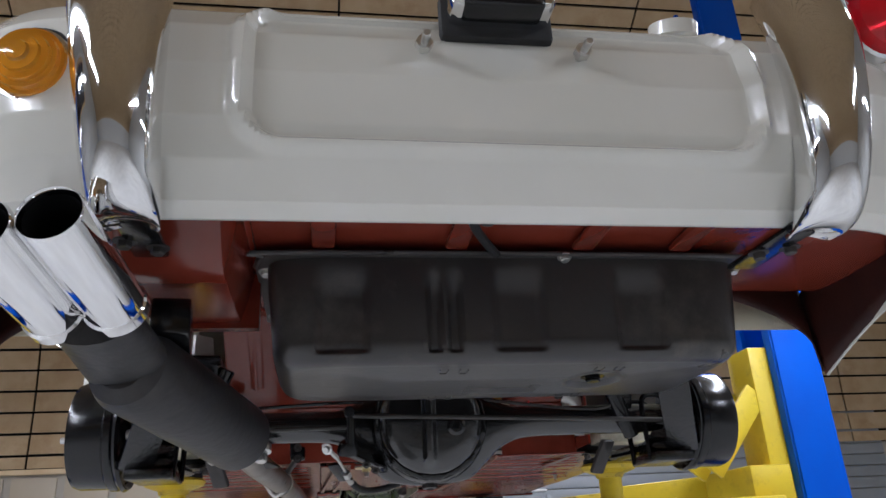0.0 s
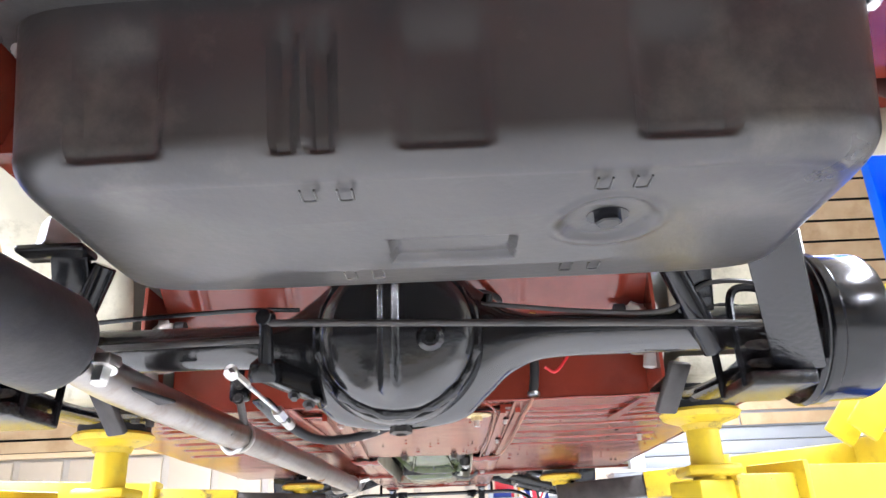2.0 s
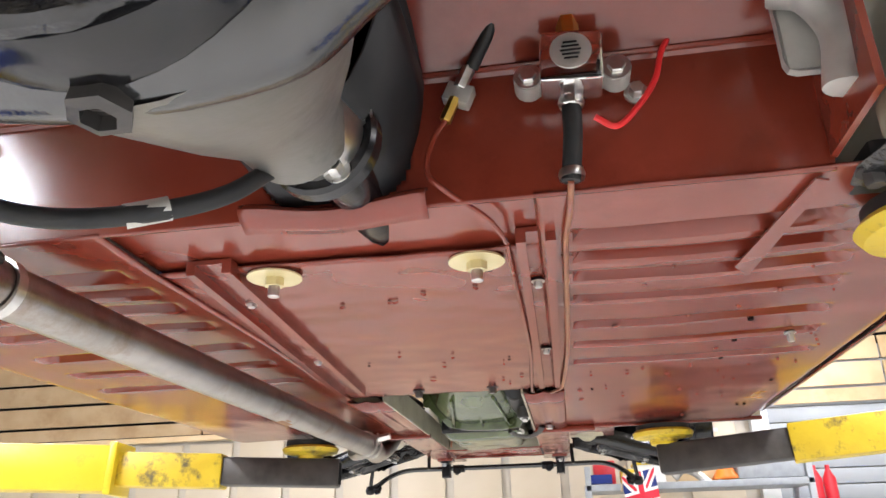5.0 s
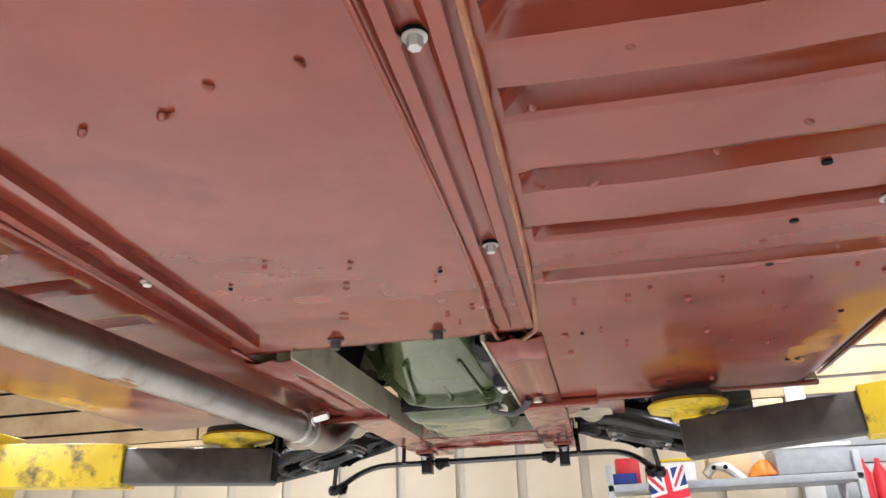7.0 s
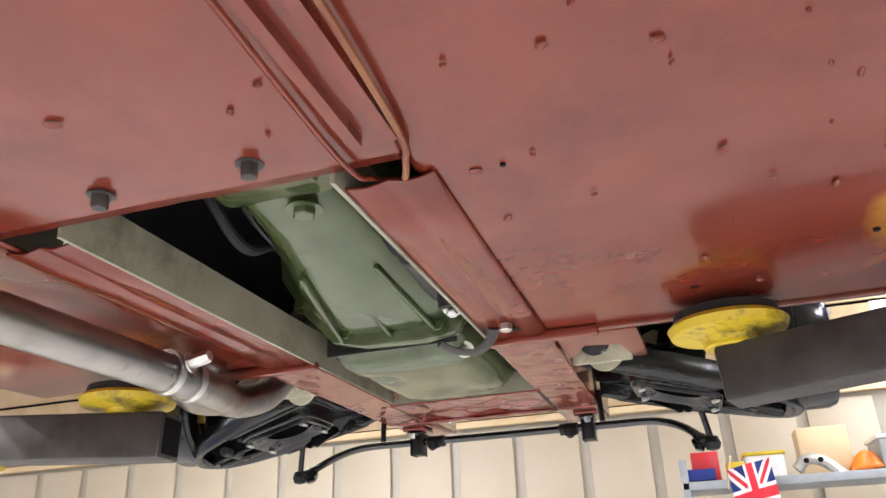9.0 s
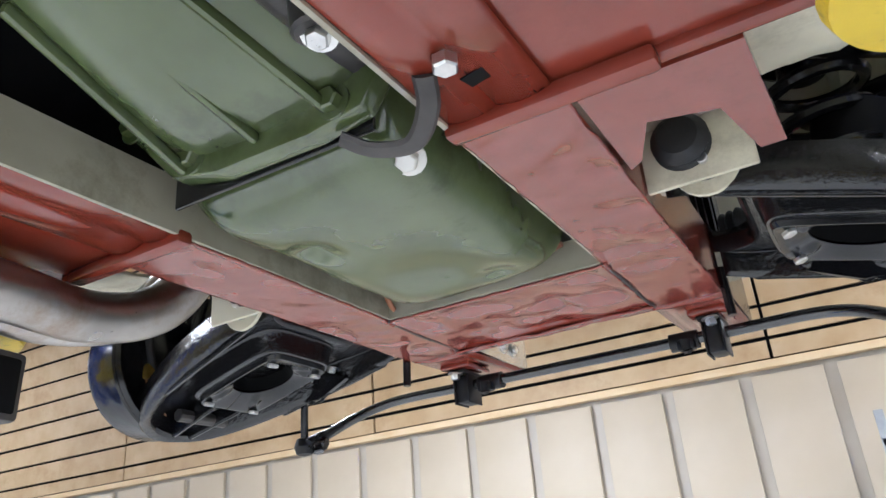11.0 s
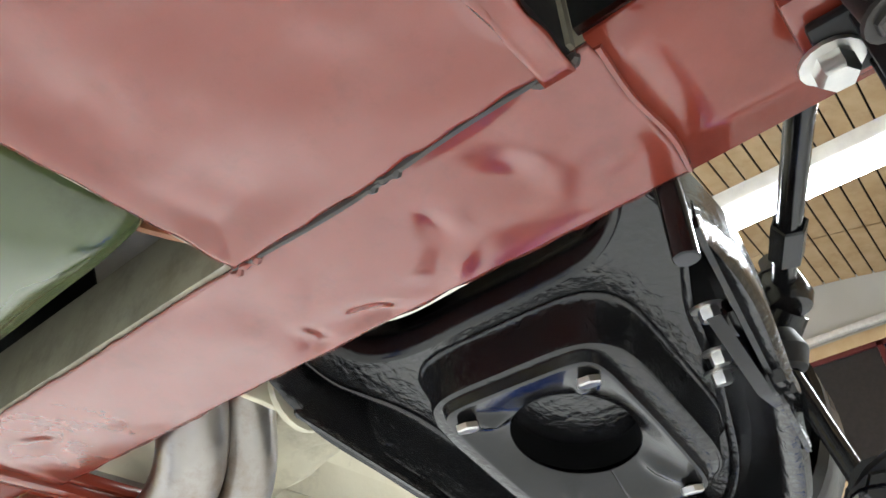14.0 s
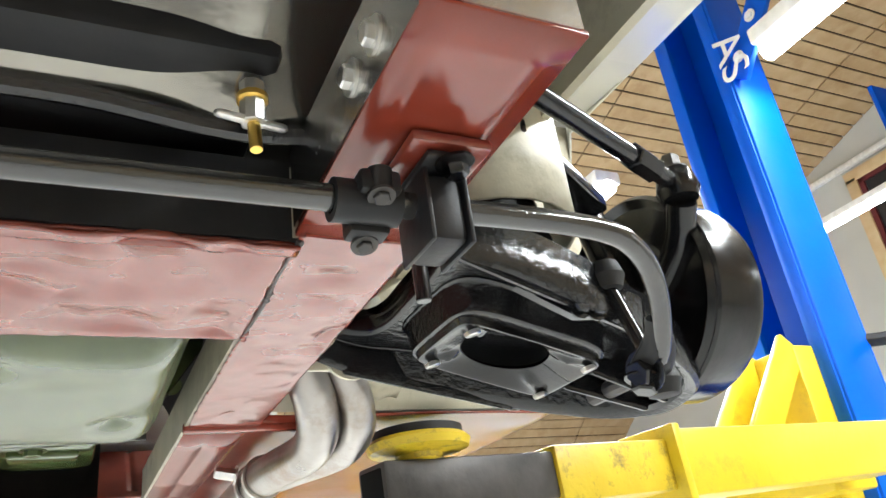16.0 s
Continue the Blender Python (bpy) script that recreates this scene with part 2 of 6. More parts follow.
def rod(a, b, r, seg=16, bevel=0.0):
    a, b = Vector(a), Vector(b)
    n = (b - a).length
    e = bevel or min(r * 0.12, n * 0.2)
    return lathe([(0, 0), (r - e, 0), (r, e), (r, n - e), (r - e, n), (0, n)], a, b - a, seg)


def smooth_path(pts, steps=8):
    pts = [Vector(p) for p in pts]
    if len(pts) < 3:
        return pts
    ext = [pts[0] * 2 - pts[1]] + pts + [pts[-1] * 2 - pts[-2]]
    out = []
    for i in range(1, len(ext) - 2):
        p0, p1, p2, p3 = ext[i - 1:i + 3]
        for k in range(steps):
            t = k / steps
            out.append(0.5 * ((2 * p1) + (p2 - p0) * t + (2 * p0 - 5 * p1 + 4 * p2 - p3) * t * t + (3 * p1 - p0 - 3 * p2 + p3) * t ** 3))
    out.append(pts[-1])
    return out


def add_tube(bm, pts, r, seg=10, steps=8, flat=1.0, hollow=False):
    path = smooth_path(pts, steps)
    up = Vector((0, 0, 1))
    rings = []
    n = len(path)
    ref = None
    for i, p in enumerate(path):
        d = (path[min(i + 1, n - 1)] - path[max(i - 1, 0)]).normalized()
        if ref is None:
            ref = d.orthogonal().normalized() if abs(d.dot(up)) > 0.95 else d.cross(up).normalized()
        s = (ref - d * ref.dot(d)).normalized()
        ref = s
        u = d.cross(s)
        rad = r(i / (n - 1)) if callable(r) else r
        rings.append([bm.verts.new(p + rad * (math.cos(2 * math.pi * k / seg) * s + flat * math.sin(2 * math.pi * k / seg) * u)) for k in range(seg)])
    for a, b in zip(rings, rings[1:]):
        for k in range(seg):
            bm.faces.new((a[k], b[k], b[(k + 1) % seg], a[(k + 1) % seg]))
    if not hollow:
        bm.faces.new(rings[0][::-1])
        bm.faces.new(rings[-1])
    bmesh.ops.recalc_face_normals(bm, faces=bm.faces)
    return bm


def tube(pts, r, seg=10, steps=8, flat=1.0, hollow=False):
    return add_tube(bmesh.new(), pts, r, seg, steps, flat, hollow)


def bolt(p, axis, r=0.008, h=0.007, washer=True):
    """A hexagon head with a washer, facing along the axis."""
    bm = bmesh.new()
    if washer:
        add_lathe(bm, [(0, 0), (r * 1.55, 0), (r * 1.55, 0.0018), (0, 0.0018)], p, axis, 16)
    add_lathe(bm, [(0, 0), (r, 0.0016), (r, h * 0.85), (r * 0.85, h), (0, h)], p, axis, 6)
    return bm


def surface(f, nu, nv):
    """A sheet of nu by nv cells through f(u, v), u and v from 0 to 1."""
    bm = bmesh.new()
    g = [[bm.verts.new(f(i / nu, j / nv)) for j in range(nv + 1)] for i in range(nu + 1)]
    for i in range(nu):
        for j in range(nv):
            bm.faces.new((g[i][j], g[i + 1][j], g[i + 1][j + 1], g[i][j + 1]))
    return bm


def lerp(a, b, t):
    return a + (b - a) * t


def step(a, b, x):
    t = min(1, max(0, (x - a) / (b - a)))
    return t * t * (3 - 2 * t)


def on_line(pairs, t):
    """The value at t on a broken line of (t, value) pairs."""
    for (a, va), (b, vb) in zip(pairs, pairs[1:]):
        if t <= b:
            return lerp(va, vb, (t - a) / (b - a)) if b > a else vb
    return pairs[-1][1]


def sheet(outline, z, holes=(), thick=0.004):
    """A flat plate with an outline of (x, y) and holes, z a number or a function of x, y."""
    bm = bmesh.new()
    zf = z if callable(z) else (lambda x, y: z)
    for loop in (outline, *holes):
        vs = [bm.verts.new((x, y, zf(x, y))) for x, y in loop]
        for a, b in zip(vs, vs[1:] + vs[:1]):
            bm.edges.new((a, b))
    bmesh.ops.triangle_fill(bm, use_beauty=True, edges=list(bm.edges))
    for f in bm.faces:
        if f.normal.z > 0:
            f.normal_flip()
    r = bmesh.ops.extrude_face_region(bm, geom=list(bm.faces))
    for v in [g for g in r["geom"] if isinstance(g, bmesh.types.BMVert)]:
        v.co.z += thick
    bmesh.ops.recalc_face_normals(bm, faces=bm.faces)
    return bm


# ---- the building ----
WALL_Y, PANEL_TOP, END_X = 7.34, 2.31, -9.5
ARCH = [(7.34, 2.31), (7.32, 3.0), (7.2, 3.65), (6.87, 4.5), (6.36, 5.15), (5.71, 5.72), (4.7, 6.28), (3.5, 6.72), (1.8, 6.98), (0.0, 6.9), (-1.6, 6.5), (-3.9, 5.75), (-6.0, 4.7), (-7.4, 3.8), (-8.2, 3.0), (-8.5, 2.31)]
structure("floor", span((-10, -9, -0.1), (8, 8, 0)), CONCRETE, "pale sealed concrete workshop floor", "floor")
arch = smooth_path([(0, y, z) for y, z in ARCH], 10)
lengths = [0.0]
for a, b in zip(arch, arch[1:]):
    lengths.append(lengths[-1] + (b - a).length)


def arch_at(s):
    for i in range(len(arch) - 1):
        if s <= lengths[i + 1]:
            return arch[i].lerp(arch[i + 1], (s - lengths[i]) / (lengths[i + 1] - lengths[i])), (arch[i + 1] - arch[i]).normalized()
    return arch[-1], (arch[-1] - arch[-2]).normalized()


def arch_boards():
    """Boards along the arch with open joints, butted end to end along the building."""
    bm = bmesh.new()
    rng = random.Random(3)
    ends = [-9.5, -8.35, -5.6, -2.86, -0.1, 2.65, 5.4, 8.0]
    s, first = 0.0, True
    while s < lengths[-1] - 0.05:
        w = 0.125 if first else 0.195
        p, d = arch_at(s + w / 2)
        q = Matrix((Vector((1, 0, 0)), d, Vector((1, 0, 0)).cross(d))).transposed()
        for a, b in zip(ends, ends[1:]):
            o = rng.uniform(-0.002, 0.002)
            add_box(bm, (lerp(a, b, 0.5), p.y, p.z + o), (b - a - 0.02, w - 0.024, 0.02), q)
        s, first = s + w, False
    return bm


structure("ceiling", arch_boards(), PINE, "arched ceiling of pale knotty pine boards with dark gaps", "ceiling", smooth=0)


def backing(u, v):
    p, d = arch_at(v * lengths[-1])
    return (lerp(-9.6, 8.1, u), p.y + 0.03 * d.z, p.z - 0.03 * d.y)


back = surface(backing, 2, 80)
structure("ceiling_backing", back, GAP, "dark backing behind the ceiling boards", "ceiling")


def wall_north():
    bm = bmesh.new()
    add_box(bm, (-0.75, WALL_Y + 0.12, 1.2), (17.7, 0.1, 2.4))
    return bm


wall = structure("wall_north", wall_north(), STILE, "timber wall with tall cream panels between pale stiles", "wall")
part("trim", span((-9.5, WALL_Y - 0.005, 2.27), (1.6, WALL_Y + 0.06, 2.315), 0.004), TRIM, wall)
panel_mesh = None
x = -9.36
while x < 1.2:
    c = (x + 0.2, WALL_Y + 0.045, 1.18)
    if panel_mesh is None:
        ob = part("panel", box((0, 0, 0), (0.385, 0.03, 2.12), None, 0.004), PANEL, wall)
        panel_mesh = ob.data
        ob.location = c
    else:
        ob = new("panel", panel_mesh)
        ob.parent = wall
        ob.location = c
    x += 0.4555
structure("wall_east", span((7.9, -8.6, 0), (8.0, 7.6, 8.6)), GREYWALL, "plain grey gable wall", "wall")
structure("wall_west", span((END_X - 0.1, -8.6, 0), (END_X, 7.5, 8.6)), GREYWALL, "pale grey painted gable wall", "wall")
structure("wall_south", span((-9.6, -8.7, 0), (8, -8.5, 2.35)), GREYWALL, "plain grey rear wall of the workshop", "wall")


def roller_door():
    bm = bmesh.new()
    n = 24
    for k in range(n):
        add_box(bm, (3.75, WALL_Y + 0.03, 0.06 + k * 0.115), (4.0, 0.03, 0.108), None, 0.006)
    return bm


structure("door_1", roller_door(), DOORGREY, "closed grey ribbed roller door", "door")
structure("door_frame", span((1.62, WALL_Y - 0.02, 0), (1.75, WALL_Y + 0.08, 2.82), 0.005), GREYWALL, "pale grey roller door jamb", "trim")

# mezzanine window in the gable wall
window = thing("window_1", (END_X, 0.8, 4.3), "wide interior window with pine frame and maroon bars", "window", kind="structure")
fr = bmesh.new()
for z in (4.32, 5.98):
    add_box(fr, (END_X + 0.03, 1.3, z), (0.08, 5.56, 0.16), None, 0.006)
for y in (-1.4, 4.0):
    add_box(fr, (END_X + 0.03, y, 5.15), (0.08, 0.16, 1.6), None, 0.006)
part("window_frame", fr, TRIM, window)
for k in range(5):
    y0 = -1.28 + k * 1.04
    part("window_bar", span((END_X + 0.01, y0 - 0.035, 4.4), (END_X + 0.05, y0 + 0.035, 5.9)), MAROON, window)
    part("pane", span((END_X + 0.005, y0 + 0.04, 4.45), (END_X + 0.015, y0 + 1.0, 5.85)), PANE, window)
part("window_rail", span((END_X + 0.01, -1.3, 4.4), (END_X + 0.05, 3.92, 4.46)), MAROON, window)
part("window_rail", span((END_X + 0.01, -1.3, 5.84), (END_X + 0.05, 3.92, 5.9)), MAROON, window)
structure("trim", span((END_X, -6, 6.12), (END_X + 0.09, 4.9, 6.2), 0.01), WHITEP, "white cable trunking above the window", "trim")


def strip_light(a, b, watts):
    """A twin-tube batten between a and b, with an area lamp under its diffuser."""
    a, b = Vector(a), Vector(b)
    t = thing("strip_light", (a + b) / 2, "long white fluorescent batten light, switched on", "lamp", "strip lights")
    part("housing", beam(a + Vector((0, 0, 0.045)), b + Vector((0, 0, 0.045)), 0.13, 0.06, 0.01), LAMPWHITE, t)
    part("tube", rod(a, b, 0.035, 12), TUBE, t, "glowing white tube")
    d = (b - a).normalized()
    lamp = bpy.data.lights.new("strip_lamp", "AREA")
    lamp.shape, lamp.size, lamp.size_y = "RECTANGLE", 0.12, (b - a).length
    lamp.energy, lamp.color = watts, (1.0, 0.985, 0.96)
    ob = new("strip_lamp", lamp)
    s = Vector((0, 0, 1)).cross(d).normalized()
    ob.matrix_world = Matrix.Translation((a + b) / 2 - Vector((0, 0, 0.05))) @ Matrix((-s, d, Vector((0, 0, 1)))).transposed().to_4x4()
    return t


for a, b in (
    ((-1.98, -0.5, 2.9), (-1.98, 2.0, 2.9)), ((-1.98, 2.86, 2.9), (-1.98, 4.27, 2.9)), ((-1.98, 4.3, 2.9), (-1.98, 5.8, 2.9)), ((-5.75, -1.2, 3.9), (-5.75, 1.2, 3.9)),
    ((-7.8, 1.7, 3.52), (-7.8, 6.5, 3.52)), ((-8.8, 6.2, 3.2), (-6.5, 6.2, 3.2)), ((2.05, 4.8, 3.15), (2.05, 7.2, 3.15)),
    # Four unseen battens, added only to light the tail and the right side.
    ((1.72, 0.7, 3.1), (1.72, 3.1, 3.1)), ((-3.5, -3.6, 3.6), (-3.5, -1.2, 3.6)), ((3.5, -3.6, 3.6), (3.5, -1.2, 3.6)), ((5.75, -1.2, 3.9), (5.75, 1.2, 3.9)),
):
    strip_light(a, b, (0.8 if a[0] < -7 else 14 if a == (-1.98, 2.86, 2.9) else 20 if a == (2.05, 4.8, 3.15) else 42 if a[1] > -2 else 65) * (Vector(b) - Vector(a)).length)

# ---- the car ----
car = thing("car", (0, 2.3, 1.65), "cream vintage sports car raised on a lift, wheels removed, red-painted underside", "car")


def rear_profile(v):
    pts = [(0, 0.64, 1.795), (0.06, 0.605, 1.803), (0.16, 0.578, 1.84), (0.3, 0.562, 1.885), (0.5, 0.557, 1.95), (0.65, 0.568, 2.01), (0.78, 0.6, 2.055), (0.9, 0.68, 2.085), (1.0, 0.85, 2.1)]
    return on_line([(a, b) for a, b, c in pts], v), on_line([(a, c) for a, b, c in pts], v)


def rear_panel(u, v):
    x = lerp(-0.76, 0.76, u)
    y, z = rear_profile(v)
    k = max(0, (abs(x) - 0.44) / 0.32)
    y += 0.30 * k ** 2.6
    # recessed number-plate field with a rounded rim
    cx, cz, hx, hz, r = 0.022, 1.959, 0.312, 0.099, 0.045
    dx, dz = abs(x - cx) - hx + r, abs(z - cz) - hz + r
    d = math.hypot(max(dx, 0), max(dz, 0)) + min(max(dx, dz), 0) - r
    y += 0.010 * (1 - step(-0.008, 0.004, d)) - 0.012 * math.exp(-((d - 0.004) / 0.009) ** 2)
    return (x, y, z)


body = part("rear_panel", surface(rear_panel, 260, 150), WHITE, car, "glossy cream rear panel with recessed plate field", solid=0.004)
# Sheet over the whole car, added to stop light leaking in from above.
part("top_light_cover", surface(lambda u, v: (lerp(-0.74, 0.74, u), lerp(0.84, 4.1, v), 2.1 + 0.16 * math.sin(math.pi * min(1, v * 1.3))), 12, 20), WHITE, car, solid=0.006)


def fender(s):
    """Rear wing from the tail forward to the wheel arch, its skirt ending in a point."""
    def f(u, v):
        low = lerp(1.785, 1.705, u ** 1.4)
        y = lerp(0.86, 1.13 + 0.05 * v ** 0.7, u)
        return (s * (0.76 - 0.012 * (1 - u) + 0.012 * math.sin(math.pi * v)), y, lerp(low, 2.1, v))
    return surface(f, 24, 14)


for s in (-1, 1):
    part("rear_wing", fender(s), WHITE, car, "cream rear wing ahead of the tail", solid=0.004)
    # Wing interior coloured dark in place of its shade.
    part("wing_liner", surface(lambda u, v: (s * lerp(0.748, 0.46, u), lerp(1.125, 1.06, u ** 0.6) + 0.04 * v, lerp(lerp(1.712, 1.86, u ** 0.35), 2.08, v)), 20, 12), SHADED_WING, car, "rear face of the wheel arch, shade painted dark red-brown", solid=0.003)
    part("wing_return", surface(lambda u, v: (s * lerp(0.752, 0.735, v), lerp(0.88, 1.125, u), lerp(1.785, 1.706, u ** 1.4) + 0.16 * v), 16, 6), SHADED_WING, car, "inner face of the wing skirt, shade painted red-brown", solid=0.002)
    part("inner_arch", surface(lambda u, v: (s * lerp(0.50, 0.74, v), 1.43 + 0.29 * math.cos(math.pi * (1 - u)), 1.80 + 0.26 * math.sin(math.pi * u)), 20, 6), CREAM, car, "cream rear wheel arch", solid=0.004)
    part("front_wing", surface(lambda u, v: (s * lerp(0.74, 0.77, v), lerp(3.18, 3.85, u), lerp(lerp(1.74, 2.1, step(0.0, 0.12, u)), 2.2, v)), 24, 8), WHITE, car, solid=0.004)
    part("front_inner_wing", span((s * 0.40, 3.2, 1.82), (s * 0.41, 3.9, 2.15)), CREAM, car, "dusty cream inner wing")
    part("front_arch", surface(lambda u, v: (s * lerp(0.41, 0.74, v), lerp(3.19, 3.26, u), lerp(1.68, 2.15, u)), 6, 4), CREAM, car, solid=0.004)
    # Plain side between the arches, added to close the body against light.
    part("door_side", span((s * 0.735, 1.70, 1.70), (s * 0.765, 3.18, 2.2), 0.01), WHITE, car)

# boot floor and heel panel
boot = part("boot_floor", span((-0.46, 0.63, 1.866), (0.66, 1.25, 1.874)), RED, car, "glossy red-brown boot floor underside")
for x0 in (-0.2, 0.0, 0.2, 0.36):
    part("boot_rib", span((x0 - 0.018, 0.66, 1.852), (x0 + 0.018, 0.87, 1.867), 0.006), RED, boot)
part("boot_side_rail", surface(lambda u, v: (lerp(-0.46, -0.30, v), lerp(0.66, 1.02, u), 1.866 - 0.085 * step(0.05, 0.35, u) * (1 - step(0.82, 0.95, v))), 16, 16), RED, car, solid=0.004)
part("boot_side_panel", span((-0.74, 0.68, 1.856), (-0.45, 1.07, 1.862)), RED, car)
part("boot_side_panel", span((0.5, 0.68, 1.856), (0.74, 1.07, 1.862)), RED, car)
part("boot_step", span((-0.44, 1.0, 1.77), (-0.30, 1.02, 1.86)), RED, car)


def heel(u, v):
    pts = [(0, 1.20, 1.862), (0.12, 1.24, 1.96), (0.2, 1.32, 2.02), (0.42, 1.5, 1.98), (0.75, 1.725, 1.805), (0.8, 1.755, 1.785), (0.82, 1.765, 1.775), (1, 1.768, 1.648)]
    y, z = on_line([(a, b) for a, b, c in pts], v), on_line([(a, c) for a, b, c in pts], v)
    x = lerp(-0.43, 0.455, u)
    for x0 in (-0.36, -0.19, -0.02, 0.22, 0.40):
        if 0.22 < v < 0.72:
            z -= 0.007 * math.exp(-((x - x0) / 0.009) ** 2)
    return (x, y, z)


heel_sheet = surface(heel, 200, 200)
bmesh.ops.delete(heel_sheet, geom=[f for f in heel_sheet.faces if f.calc_center_median().y > 1.62 and ((f.calc_center_median().x - 0.025) / 0.074) ** 4 + ((f.calc_center_median().z - 1.755) / 0.097) ** 4 < 1], context="FACES")
part("heel_panel", heel_sheet, RED, car, "ribbed red-brown heel panel over the axle", solid=0.003)
for s in (-1, 1):
    part("heel_side", span((s * 0.452, 1.66, 1.66), (s * 0.458, 1.77, 1.86)), RED, car)
# Matt black tube and end plate carry the shade behind the shaft opening.
part("shaft_tunnel", surface(lambda u, v: (0.025 + 0.085 * math.cos(2 * math.pi * u), lerp(1.60, 2.5, v), max(1.662, 1.78 + 0.15 * math.sin(2 * math.pi * u))), 32, 4), BLACK_MATT, car, "propeller shaft tunnel, its shade painted black", solid=0.002)
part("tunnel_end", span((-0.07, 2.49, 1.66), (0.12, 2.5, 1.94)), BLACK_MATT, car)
part("tunnel_lip", surface(lambda u, v: (lerp(-0.06, 0.112, u), 1.772 - 0.022 * math.sin(math.pi * v), 1.668 - 0.028 * v - 0.012 * math.sin(math.pi * u) ** 2 * (1 - 0.5 * v)), 24, 8), RED, car, "rolled red-brown lip under the shaft opening", solid=0.003)
part("heel_seam", tube([(-0.43, 1.757, 1.779), (-0.06, 1.757, 1.779)], 0.003, 6), RED, car)
part("heel_seam", tube([(0.11, 1.757, 1.779), (0.45, 1.757, 1.779)], 0.003, 6), RED, car)

# floor pan: outline with the gearbox opening, pressed ribs on both sides
pan_z = 1.65
RIBS_R = [1.87, 1.93, 1.99, 2.075, 2.195, 2.305, 2.43]


def pan_side(s):
    def f(u, v):
        x = s * lerp(0.205, 0.70, v)
        y = lerp(1.765, 3.17, u)
        z = pan_z
        a = abs(x)
        for i, yr in enumerate(RIBS_R):
            w = 0.016
            outer = 0.47 + 0.02 * i
            z += 0.021 * math.exp(-((y - yr) / w) ** 8) * step(0.235, 0.255, a) * (1 - step(outer, outer + 0.025, a))
        z += 0.004 * noise.noise((x * 4, y * 3, 2)) + 0.0012 * noise.noise((x * 13, y * 11, 6))
        z += 0.02 * step(0.66, 0.70, a)
        return (x, y, z)
    return surface(f, 300, 60)


pan = part("floor_pan", pan_side(1), PANRED, car, "ribbed red-brown floor pan with worn patches", solid=0.003)
part("floor_pan", pan_side(-1), PANRED, car, "ribbed red-brown floor pan with worn patches", solid=0.003)
part("tunnel_rear", span((-0.212, 1.768, 1.658), (0.212, 1.9, 1.662)), RED, car)
part("tunnel_cover", surface(lambda u, v: (lerp(-0.212, 0.212, v), lerp(1.884, 2.638, u), pan_z + 0.0015 + 0.0012 * noise.noise((v * 9, u * 18, 4)) + 0.002 * noise.noise((v * 2, u * 4, 0))), 60, 30), RED, car, "smooth red-brown gearbox tunnel plate", solid=0.003)


def strip_of(xa, xb, za, zb, y0, y1, skew):
    bm = bmesh.new()
    for v in bmesh.ops.create_cube(bm, size=1)["verts"]:
        t = v.co.y + 0.5
        v.co = Vector((lerp(xa, xb, v.co.x + 0.5) + skew * t, lerp(y0, y1, t), lerp(za, zb, v.co.z + 0.5)))
    return bm


def channel(x0, x1, y0, y1, skew):
    """Pressed channel: a sunk web between two raised flanges."""
    w = part("tunnel_channel", strip_of(x0 + 0.01, x1 - 0.01, pan_z + 0.001, pan_z + 0.006, y0, y1, skew), RED, car, "red-brown pressed channel with bolts")
    for xa in (x0, x1 - 0.01):
        part("flange", strip_of(xa, xa + 0.01, pan_z - 0.01, pan_z + 0.006, y0, y1, skew), RED, w)
    return w


ch = channel(0.183, 0.222, 1.85, 2.595, -0.009)
cl = channel(-0.167, -0.117, 1.865, 2.573, -0.040)
for x, y in ((0.199, 1.99), (0.197, 2.315)):
    part("channel_hole", lathe([(0, 0), (0.008, 0), (0.008, 0.003), (0, 0.003)], (x, y, pan_z - 0.003), (0, 0, 1), 16), GAP, ch)
    part("bolt", bolt((x, y, pan_z - 0.002), (0, 0, -1), 0.005, 0.009), ALU, ch)
for y in (2.0, 2.315):
    part("bolt", bolt((-0.142 - 0.056 * (y - 1.865), y, pan_z), (0, 0, -1), 0.005, 0.006), STEEL, cl)
for x, y, r in ((0.401, 2.368, 0.006), (0.48, 2.223, 0.007), (0.48, 2.34, 0.007), (0.48, 2.457, 0.007), (0.551, 2.304, 0.010), (0.274, 2.675, 0.004), (0.135, 2.374, 0.004), (-0.095, 2.359, 0.004), (0.61, 2.676, 0.006), (0.42, 3.051, 0.008), (0.6, 2.95, 0.006), (0.615, 2.95, 0.006)):
    part("drain_hole", lathe([(0, 0), (r * 0.62, 0), (r * 0.62, 0.002), (0, 0.002)], (x, y, pan_z - 0.0032), (0, 0, 1), 14), GAP, pan)
part("bolt", bolt((0.551, 2.304, pan_z - 0.004), (0, 0, -1), 0.0055, 0.014), ALU, pan)
for x in (-0.058, 0.085):
    part("bolt", bolt((x, 2.60, pan_z), (0, 0, -1), 0.0075, 0.013), DARKSTEEL, car)
for x in (-0.085, 0.138):
    part("mount_washer", lathe([(0, 0), (0.030, 0), (0.030, 0.002), (0, 0.002)], (x, 1.908, pan_z - 0.003), (0, 0, -1), 28), PASSIVATED, car, "large pale yellow washer")
    part("mount_nut", lathe([(0, 0), (0.011, 0), (0.011, 0.009), (0, 0.009)], (x, 1.908, pan_z - 0.005), (0, 0, -1), 6), PASSIVATED, car)
    part("mount_stud", rod((x, 1.908, pan_z - 0.013), (x, 1.908, pan_z - 0.026), 0.0065, 14), STEEL, car)
rng = random.Random(21)
blob_mesh = None
